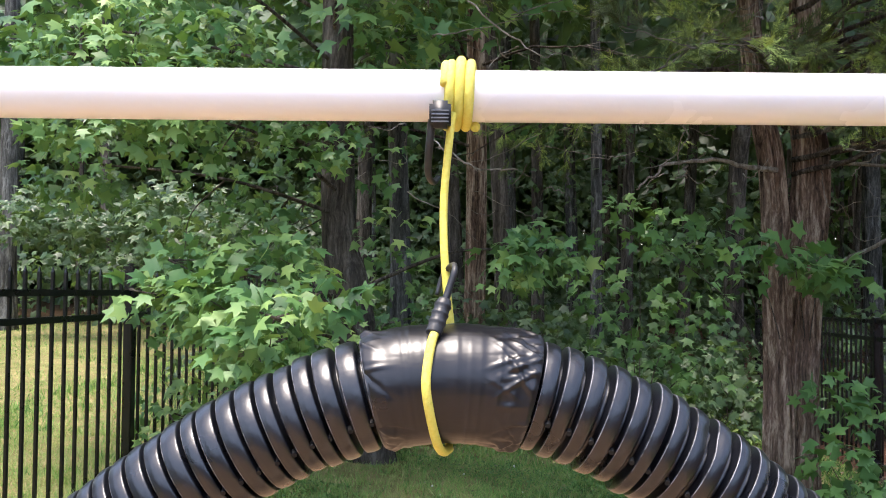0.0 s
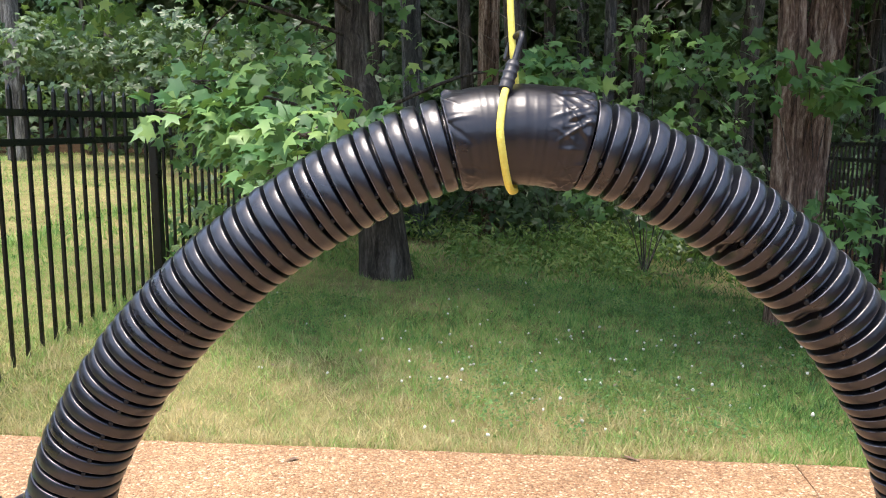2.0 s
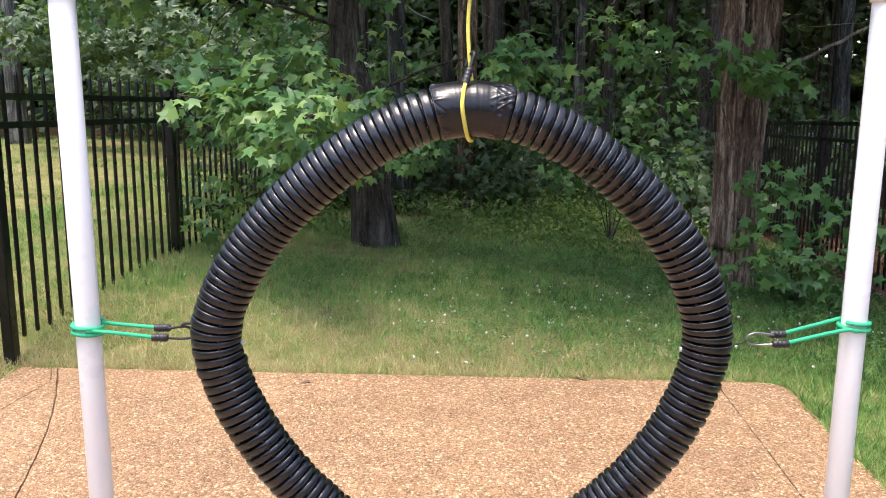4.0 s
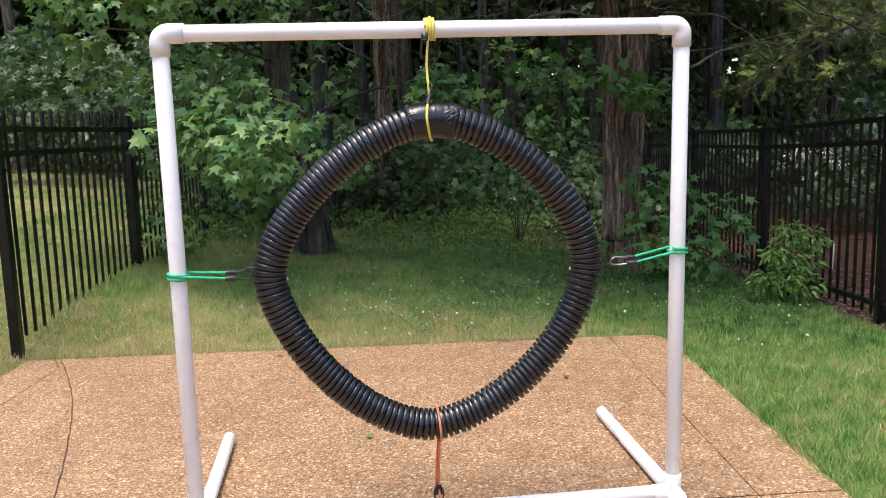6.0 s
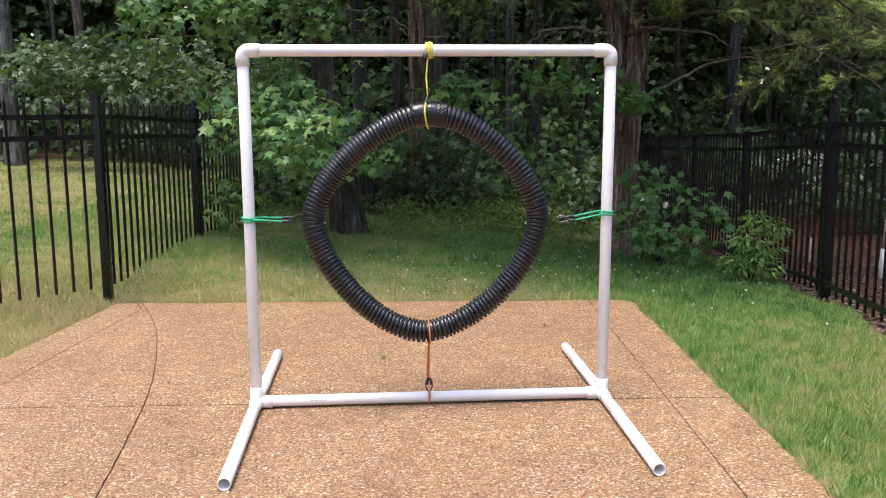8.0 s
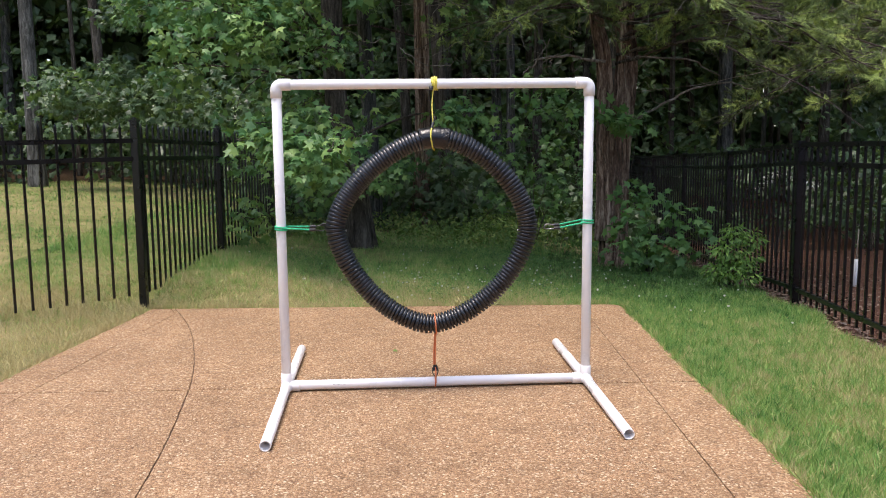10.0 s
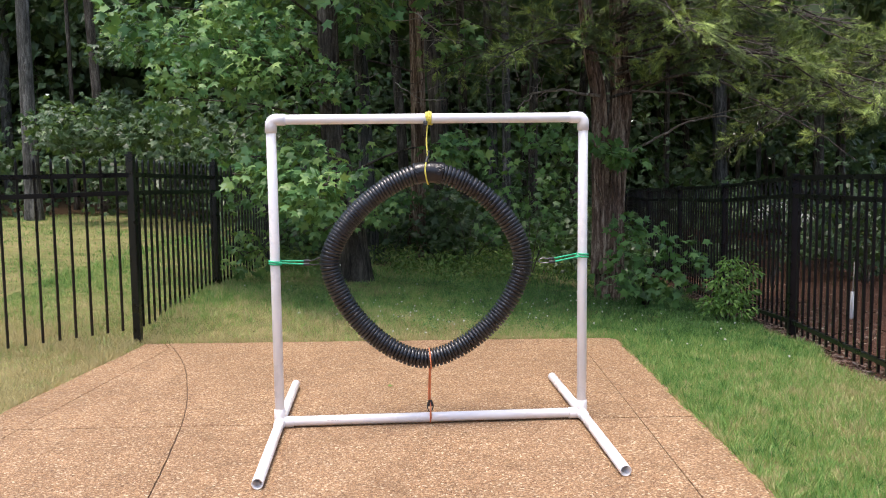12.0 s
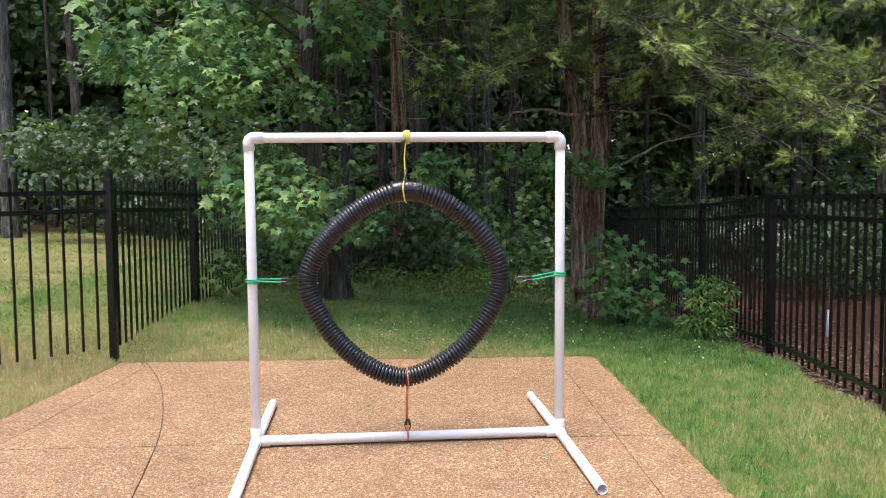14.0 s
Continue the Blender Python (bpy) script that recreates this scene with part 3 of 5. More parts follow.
def build_hoop():
    hp = thing("hoop", (RC[0], RC[1], RC[2] - RB - RR), "hoop of black corrugated drain pipe with taped joint, hung on cords", "hoop")
    th = np.linspace(0, 2 * np.pi, 4001)
    P = hoop_point(th)
    S = np.r_[0, np.cumsum(np.linalg.norm(np.diff(P, axis=0), axis=1))]
    rng = np.random.default_rng(11)
    total = S[-1]
    s_top = np.interp(np.pi / 2, th, S)
    a, b = s_top - 0.066, s_top + 0.066
    # corrugations from one end of the tape right round to the other
    pitch = 0.0150
    span = total - (b - a) + 0.03
    # ribs drawn apart over one shoulder, pressed together on the other
    turn = lambda at: np.degrees(np.interp(at % total, S, th))
    edges = [0.0]
    while edges[-1] < span:
        v = turn(edges[-1] + b)
        size = 0.0172 + 0.0024 * math.exp(-(((v - 50) / 26) ** 2)) - 0.0016 * math.exp(-(((v - 140) / 35) ** 2))
        edges.append(edges[-1] + size * (1 + 0.09 * rng.normal()))
    edges = np.array(edges[1:])
    n = len(edges)
    edges *= span / edges[-1]
    starts = np.r_[0, edges[:-1]] + b - 0.015
    # groove, wall, lip, nearly flat crown, lip, wall; a little higher on one side, as moulded
    prof = [(0.00, -0.0095), (0.03, -0.0110), (0.25, -0.0110), (0.285, -0.0095), (0.335, -0.0022), (0.352, -0.0010), (0.380, -0.0006), (0.42, -0.0003), (0.52, 0.0002), (0.64, 0.0005), (0.76, 0.0004), (0.880, -0.0001), (0.905, -0.0001), (0.938, -0.0005), (0.965, -0.0020)]
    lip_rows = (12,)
    ss, rr = [], []
    wob = rng.normal(size=n) * 0.0007
    for k in range(n):
        L = (edges[k] - (edges[k - 1] if k else 0))
        # pulled open over one shoulder, nearly closed elsewhere
        v = turn(starts[k])
        g = (0.17 if v < 200 else 0.24) + 0.15 * math.exp(-(((v - 50) / 24) ** 2)) - 0.10 * math.exp(-(((v - 130) / 50) ** 2)) + 0.025 * rng.normal()
        g = min(max(g, 0.06), 0.36)
        for u, d in prof:
            u = u * g / 0.285 if u <= 0.285 else g + (u - 0.285) * (1 - g) / 0.715
            ss.append(starts[k] + u * L)
            rr.append(RR + d + wob[k] * (d > -0.004))
    ss, rr = np.array(ss), np.array(rr)
    line = np.stack([np.interp(ss % total, S, P[:, i]) for i in range(3)], -1)
    seg = 44
    ang = np.linspace(0, 2 * np.pi, seg, endpoint=False)
    oval = 1 + 0.015 * np.sin(2 * ang[None] + 9 * ss[:, None] / total)
    R = rr[:, None] * oval
    # two dents on the shoulder
    for sd, ad, depth in ((s_top - 0.245, 2.2, 0.012), (s_top - 0.36, 2.35, 0.010), (s_top - 0.21, 4.0, 0.005)):
        da = np.angle(np.exp(1j * (ang - ad)))
        R = R - depth * np.exp(-(((ss % total)[:, None] - sd) / 0.011) ** 2 - (da[None] / 0.3) ** 2)
    V, F = sweep(line, R, seg)
    pipe = np_part("corrugated_pipe", V, F, M_PIPE, hp, "black ribbed drain pipe", smooth=True)
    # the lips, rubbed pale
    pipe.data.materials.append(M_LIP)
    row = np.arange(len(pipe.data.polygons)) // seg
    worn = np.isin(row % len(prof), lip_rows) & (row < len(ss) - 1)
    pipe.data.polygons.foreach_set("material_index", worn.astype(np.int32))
    # taped joint, wrinkled at its ends
    st = np.linspace(a, b, 170)
    tl = np.stack([np.interp(st, S, P[:, i]) for i in range(3)], -1)
    ang = np.linspace(0, 2 * np.pi, 220, endpoint=False)
    w = np.minimum(st - a, b - st)
    wr = np.zeros((170, 220))
    for _ in range(150):
        c0, a0 = rng.choice([a + 0.006, a + 0.012, a + 0.02, b - 0.004]) + rng.normal() * 0.006, rng.uniform(0, 2 * np.pi)
        da = np.angle(np.exp(1j * (ang - a0 - (st[:, None] - c0) * rng.uniform(-25, 25))))
        wr += rng.uniform(-0.0016, 0.0022) * np.exp(-((st[:, None] - c0) / 0.012) ** 2 - (da / rng.uniform(0.03, 0.08)) ** 2)
    for _ in range(36):
        a0, c0 = rng.uniform(0, 2 * np.pi), rng.uniform(a, b)
        wr += 0.0004 * np.exp(-((st[:, None] - c0) / 0.0022) ** 2) * (0.5 + 0.5 * np.cos(ang[None] - a0)) ** 2
    Rt = RR + 0.0035 - 0.0025 * np.exp(-w[:, None] / 0.004) + wr + 0.00022 * np.sin((st[:, None] - a) / pitch * 2 * np.pi)
    V, F = sweep(tl, Rt, 220)
    np_part("tape_wrap", V, F, M_TAPE, hp, "shiny wrinkled black tape", smooth=True)
    # drain slits, one in each groove
    hole = np_mesh("drain_hole", *sweep([(0, 0, -0.0012), (0, 0, 0.0046)], 0.0021, 10), M_HOLE)
    for k in range(0, n, 1):
        s0 = (starts[k] + 0.10 * pitch) % total
        c = np.array([np.interp(s0, S, P[:, i]) for i in range(3)])
        t = np.array([np.interp((s0 + 0.002) % total, S, P[:, i]) for i in range(3)]) - c
        t /= np.linalg.norm(t)
        inward = np.cross(t, (0, 1, 0))
        inward *= -np.sign(inward @ (c - RC))
        al = radians(24 + 5 * math.sin(k * 0.11))
        d = np.array([0, -1, 0]) * math.cos(al) + inward * math.sin(al)
        ob = under(new("drain_hole", hole), hp)
        q = Vector(d).to_track_quat("Z", "Y").to_matrix().to_4x4()
        ob.matrix_basis = Matrix.Translation(c + d * (RR - 0.0040)) @ q


build_hoop()


# ---- stretch cords ----
def coil(centre, axis, radius, turns, pitch, seg=40, phase=0.0):
    """A helix round an axis, 'x' or 'z'."""
    u = np.linspace(0, turns * 2 * np.pi, int(seg * turns) + 1) + phase
    along = (u - u.mean()) / (2 * np.pi) * pitch
    if axis == "x":
        return np.stack([centre[0] + along, centre[1] - radius * np.cos(u), centre[2] + radius * np.sin(u)], -1)
    return np.stack([centre[0] + radius * np.cos(u), centre[1] - radius * np.sin(u), centre[2] + along], -1)


def ferrule(bm_at, direction, length, radius):
    """Ribbed plastic end of a cord."""
    a, d = np.array(bm_at, float), unit(np.array(direction, float))
    u = np.linspace(0, 1, 25)
    r = radius * (0.92 + 0.10 * (np.sin(u * 2 * np.pi * 4) > 0.2) * (u > 0.25) * (u < 0.85) - 0.15 * (u > 0.95))
    return sweep(a + d * (u * length)[:, None], r, 16)


def build_yellow_cord():
    yl = lean(TOP)
    yc = thing("yellow_stretch_cord", (0.0, yl, 1.19), "yellow stretch cord with black plastic hooks, wound on the top bar", "cord")
    r = 0.0044
    wraps = coil((0.001, yl, TOP), "x", PR + r, 3.0, 0.0088, phase=-math.pi / 2)
    wraps[:, 2] += 0.004 * np.sin(np.linspace(0, np.pi, len(wraps))) ** 2 * (wraps[:, 2] > TOP)
    np_part("coil", *sweep(wraps, r * 1.04, 12), M_YELLOW, yc, smooth=True)
    over = coil((-0.0125, yl, TOP), "x", PR + r, 0.62, 0.006, phase=0.15)
    np_part("coil", *sweep(over, r, 12), M_YELLOW, yc, smooth=True)
    drop = smooth_line([(-0.006, yl - 0.022, 1.478), (-0.009, yl - 0.027, 1.460), (-0.014, -0.050, 1.396), (-0.012, -0.060, 1.337), (-0.007, -0.058, 1.290), (-0.006, -0.034, 1.272), (-0.008, -0.019, 1.242), (-0.008, -0.030, 1.205), (-0.007, -0.070, 1.186)])
    np_part("strand", *sweep(drop, r * 0.8, 12), M_YELLOW, yc, smooth=True)
    loop = smooth_line([(-0.019, -0.104, 1.290), (-0.023, -0.118, 1.276), (-0.026, -0.1295, 1.250), (-0.023, -0.127, 1.226), (-0.017, -0.112, 1.199), (-0.012, -0.092, 1.188), (-0.007, -0.070, 1.186)])
    np_part("strand", *sweep(loop, r * 0.86, 12), M_YELLOW, yc, smooth=True)
    # lower hook, clipped on its own cord
    d = np.array([0.010, 0.016, 0.030])
    np_part("hook_end", *ferrule((-0.021, -0.106, 1.286), d, 0.032, 0.0072), M_RUBBER, yc, "ribbed black plastic end", smooth=True)
    hook = smooth_line([(-0.013, -0.093, 1.308), (-0.008, -0.088, 1.324), (-0.004, -0.084, 1.338), (-0.006, -0.070, 1.342), (-0.014, -0.056, 1.333), (-0.019, -0.058, 1.316)], 8)
    np_part("hook", *sweep(hook, np.linspace(0.0032, 0.0022, len(hook)), 8), M_RUBBER, yc, "black plastic hook", smooth=True)
    # upper hook, tucked beside the coil
    bm = bmesh.new()
    box(bm, (-0.0275, yl - 0.043, 1.4625), (-0.0085, yl - 0.026, 1.486), 0.003)
    grip = part("hook_end", bm, M_RUBBER, yc, "ribbed black plastic end", smooth=True)
    for k in range(4):
        bm = bmesh.new()
        z = 1.4665 + 0.0032 * k
        box(bm, (-0.0258, yl - 0.0440, z), (-0.0102, yl - 0.0425, z + 0.0012), 0.0004)
        part("rib", bm, M_STEEL, grip)
    tail = smooth_line([(-0.025, yl - 0.034, 1.47), (-0.0275, yl - 0.03, 1.445), (-0.0285, yl - 0.02, 1.425), (-0.024, yl - 0.004, 1.418), (-0.020, yl + 0.01, 1.424)], 8)
    np_part("hook", *sweep(tail, np.linspace(0.0038, 0.0026, len(tail)), 8), M_RUBBER, yc, "black plastic hook", smooth=True)


def build_green_cord(s, z_post, tip, spread):
    y0 = lean(z_post)
    gc = thing("green_stretch_cord", (s * HALF, y0, z_post), "green stretch cord looped on the upright, hooked towards the hoop", "cord", "green stretch cords")
    r = 0.0042
    hx, hz = tip
    loop = coil((s * HALF, y0, z_post), "z", PR + r, 1.9, 0.012, phase=0.0 if s < 0 else math.pi)
    np_part("coil", *sweep(loop, r, 12), M_GREEN, gc, smooth=True)
    for k, (dz, dy) in enumerate(((spread, 0.006), (-spread * 0.35, -0.012))):
        z1 = hz + (0.007 if k == 0 else -0.007)
        a = (s * (HALF - 0.006), y0 - PR - r if k else y0 + PR + r, z_post + dz * 0.7)
        line = smooth_line([a, (s * (HALF - PR - 0.01), y0 + (dy * 2), z_post + dz * 0.55), (hx, -0.045 + dy, z1)], 10)
        np_part("strand", *sweep(line, r * 0.9, 10), M_GREEN, gc, smooth=True)
        np_part("hook_end", *ferrule((hx + s * 0.012, -0.045 + dy, z1), (-s, 0, 0.0), 0.030, 0.0080), M_RUBBER, gc, "ribbed black plastic end", smooth=True)
    x1 = hx - s * 0.012
    wire = smooth_line([(x1, -0.045, hz + 0.007), (x1 - s * 0.035, -0.047, hz + 0.012), (x1 - s * 0.052, -0.047, hz + 0.004), (x1 - s * 0.050, -0.047, hz - 0.008), (x1 - s * 0.032, -0.047, hz - 0.012), (x1, -0.055, hz - 0.008)], 8)
    np_part("hook", *sweep(wire, 0.0025, 8), M_RUBBER if s < 0 else M_STEEL, gc, "bent wire hook", smooth=True)
    end = float(hoop_point(np.array([math.pi if s < 0 else 0.0]))[0][0]) + s * (RR - 0.004)
    if s < 0:
        open_hook = smooth_line([(x1 + 0.03, -0.049, hz + 0.014), (x1 + 0.042, -0.051, hz + 0.020), (x1 + 0.060, -0.051, hz + 0.018), (x1 + 0.066, -0.051, hz + 0.006), (x1 + 0.058, -0.051, hz - 0.006)], 8)
        np_part("hook", *sweep(open_hook, 0.0034, 8), M_RUBBER, gc, "open black hook", smooth=True)
    tie = smooth_line([(x1 - s * 0.050, -0.047, hz - 0.002), ((x1 - s * 0.05 + end) / 2, -0.060, hz - 0.006), (end - s * 0.01, -0.072, hz - 0.010)], 10)
    np_part("tie", *sweep(tie, 0.0012, 6), M_RUBBER, gc, "thin black tie", smooth=True)
    inner = end - s * 2 * RR + s * 0.004
    V, F = sweep([(inner, -0.075, hz - 0.012), (inner - s * 0.005, -0.075, hz - 0.012)], 0.005, 10)
    np_part("washer", V, F, M_STAKE, gc, "small pale washer", smooth=True)


def build_orange_cord():
    x = -0.012
    oc = thing("orange_stretch_cord", (x, 0, 0.0), "orange stretch cord tying the hoop to the base bar", "cord")
    r = 0.0036
    zc = float(hoop_point(np.array([1.5 * math.pi]))[0][2])
    u = np.linspace(-0.45 * np.pi, 1.45 * np.pi, 40)
    ring = np.stack([x - 0.004 * np.sin(u), RC[1] - (RR + r) * np.cos(u), zc + (RR + r) * np.sin(u)], -1)
    np_part("coil", *sweep(ring, r, 10), M_ORANGE, oc, smooth=True)
    for dy, dx, z1 in ((-0.006, 0.0, 0.11), (0.006, -0.006, 0.10)):
        line = smooth_line([(x + dx * 0.4, RC[1] + dy * 1.5, zc - RR - r), (x + dx, dy + RC[1] * 0.5, (zc - RR + z1) / 2), (x + dx, dy, z1)], 10)
        np_part("strand", *sweep(line, r, 10), M_ORANGE, oc, smooth=True)
    zb = PR + 0.006
    u = np.linspace(0.1 * np.pi, 1.9 * np.pi, 36) - np.pi / 2 + np.pi
    wrap = np.stack([x + 0 * u, (PR + r) * np.cos(u), zb + (PR + r) * np.sin(u)], -1)
    np_part("coil", *sweep(wrap, r, 10), M_ORANGE, oc, smooth=True)
    np_part("strand", *sweep(smooth_line([(x + 0.002, -0.012, 0.115), (x + 0.002, -PR - r, 0.07), (x + 0.002, -PR - r - 0.002, zb)], 8), r, 10), M_ORANGE, oc, smooth=True)
    for sx in (-1, 1):
        np_part("hook_end", *ferrule((x + sx * 0.004, -0.012, 0.118), (sx * 0.15, -0.2, -1.0), 0.030, 0.0062), M_RUBBER, oc, "ribbed black plastic end", smooth=True)
        hk = smooth_line([(x + sx * 0.002, -0.008, 0.112), (x + sx * 0.012, -0.012, 0.105), (x + sx * 0.014, -0.018, 0.085), (x + sx * 0.006, -0.024, 0.066), (x - sx * 0.002, -0.026, 0.064)], 8)
        np_part("hook", *sweep(hk, 0.0026, 8), M_RUBBER, oc, "black wire hook", smooth=True)


build_yellow_cord()
build_green_cord(-1, 0.818, (-0.598, 0.818), 0.010)
build_green_cord(1, 0.822, (0.592, 0.806), 0.016)
build_orange_cord()


# ---- fences ----
def build_fence(name, label, posts, height, rails, picket_top, picket_low, spacing, group, post_half=0.027, caps=True, drop=None, first=True):
    """Metal fence along posts (x, y): square posts with caps, rails, and pickets through the rails."""
    fc = thing(name, (*posts[0], float(terrain(*posts[0]))), label, "fence", group)
    base = [np.array([x, y, float(terrain(x, y)) if drop is None else 0.075 + drop * k]) for k, (x, y) in enumerate(posts)]
    bm = bmesh.new()
    box(bm, (-post_half, -post_half, -0.15), (post_half, post_half, height), 0.004)
    me_post = bpy.data.meshes.new("post")
    bm.to_mesh(me_post)
    bm.free()
    me_post.materials.append(M_FENCE)
    bm = bmesh.new()
    box(bm, (-post_half - 0.006, -post_half - 0.006, height), (post_half + 0.006, post_half + 0.006, height + 0.016), 0.003)
    box(bm, (-post_half * 0.8, -post_half * 0.8, height + 0.016), (post_half * 0.8, post_half * 0.8, height + 0.034), 0.012)
    me_cap = bpy.data.meshes.new("cap")
    bm.to_mesh(me_cap)
    bm.free()
    me_cap.materials.append(M_FENCE)
    bm = bmesh.new()
    box(bm, (-0.008, -0.008, picket_low), (0.008, 0.008, picket_top - (0.02 if caps else 0)), 0.0015)
    if caps:
        for v in bmesh.ops.create_cone(bm, segments=4, radius1=0.0095, radius2=0.002, depth=0.026, cap_ends=True)["verts"]:
            v.co = Matrix.Rotation(radians(45), 3, "Z") @ v.co
            v.co.z += picket_top - 0.008
    me_pick = bpy.data.meshes.new("picket")
    bm.to_mesh(me_pick)
    bm.free()
    me_pick.materials.append(M_FENCE)
    for k, b in enumerate(base):
        if k == 0 and not first:
            continue
        d = base[min(k + 1, len(base) - 1)] - base[max(k - 1, 0)]
        turn = Matrix.Rotation(math.atan2(d[1], d[0]), 4, "Z")
        ob = under(new("post", me_post), fc)
        ob.matrix_basis = Matrix.Translation(b) @ turn
        if caps:
            cp = under(new("cap", me_cap), ob)
            cp.matrix_basis = Matrix.Translation(b) @ turn
    for a, b in zip(base[:-1], base[1:]):
        d = b - a
        length = math.hypot(d[0], d[1])
        turn = Matrix.Rotation(math.atan2(d[1], d[0]), 4, "Z")
        slope = d[2] / length
        for z in rails:
            bm = bmesh.new()
            box(bm, (post_half, -0.014, z - 0.016), (length - post_half, 0.014, z + 0.016), 0.003)
            for v in bm.verts:
                v.co.z += slope * v.co.x
            rl = part("rail", bm, M_FENCE, fc)
            rl.matrix_basis = Matrix.Translation(a) @ turn
        n = max(2, round(length / spacing))
        for k in range(1, n):
            u = k / n
            pk = under(new("picket", me_pick), fc)
            pk.matrix_basis = Matrix.Translation(a + d * u) @ turn


run = [(-2.06 + 0.232 * k, 2.25 + 1.85 * k) for k in range(5)]
build_fence("picket_fence", "black metal picket fence with pointed pickets, running back under the trees", run, 1.30, (1.165, 1.035), 1.285, 0.03, 0.107, "yard fences", drop=-0.04)
run = [(-2.06 - 1.36 * k, 2.25 - 1.20 * k) for k in range(4)]
build_fence("picket_fence", "black metal picket fence with pointed pickets beside the patio", run, 1.30, (1.165, 1.035), 1.285, 0.03, 0.114, "yard fences", drop=-0.01, first=False)
run = [(2.85 + 0.215 * k, 2.085 + 1.87 * k) for k in range(-2, 5)]
build_fence("flat_top_fence", "black metal flat-topped fence sloping down towards the woods", run, 1.24, (1.21, 1.075, 0.12), 1.21, 0.05, 0.112, "yard fences", caps=False)


# ---- trees ----
def wobble(points, amount, seed):
    P = np.array(points, float)
    rng = np.random.default_rng(seed)
    k = np.cumsum(rng.normal(size=P.shape), 0)
    k -= np.linspace(0, 1, len(P))[:, None] * k[-1] + (1 - np.linspace(0, 1, len(P))[:, None]) * k[0]
    return P + amount * k


def trunk_tube(points, r0, r1, seed, seg=22, flare=0.35, ridge=0.06):
    """A tapered, fluted trunk or limb."""
    P = smooth_line(points, 14)
    n = len(P)
    u = np.linspace(0, 1, n)
    rng = np.random.default_rng(seed)
    ang = np.linspace(0, 2 * np.pi, seg, endpoint=False)
    R = (r0 + (r1 - r0) * u)[:, None] * (1 + flare * np.exp(-u * 14))[:, None]
    f = sum(rng.uniform(0.3, 1) * np.sin(k * ang[None] + rng.uniform(0, 6) + 1.5 * np.sin(3 * u[:, None] + k)) for k in ((2, 3, 5, 7, 11) if seg < 40 else (2, 3, 5, 9, 13, 17, 23)))
    return sweep(P, R * (1 + ridge * f / 2), seg)


def limb_set(tree, root, ends, r, material, seed, sag=0.12):
    """Limbs from points on the trunk to their ends; returns points along them."""
    rng = np.random.default_rng(seed)
    along = []
    for e in ends:
        e = np.array(e, float)
        a = root(e)
        mid = (a + e) / 2 + np.array([0, 0, sag]) + rng.normal(size=3) * 0.06
        P = smooth_line([a, mid, e], 8)
        np_part("limb", *sweep(P, np.linspace(r, 0.004, len(P)), 8), material, tree, smooth=True)
        along.append(P)
    return along


def twigs_to(centres, lines, r, rng):
    """Thin twigs from each clump to the nearest limb point."""
    pts = np.concatenate(lines)
    out = []
    for c in centres:
        q = pts[np.argmin(np.linalg.norm(pts - c, axis=1))]
        m = (c + q) / 2 + rng.normal(size=3) * 0.04
        out.append(sweep(smooth_line([q, m, c], 5), np.linspace(r, 0.002, 11), 6))
    return out


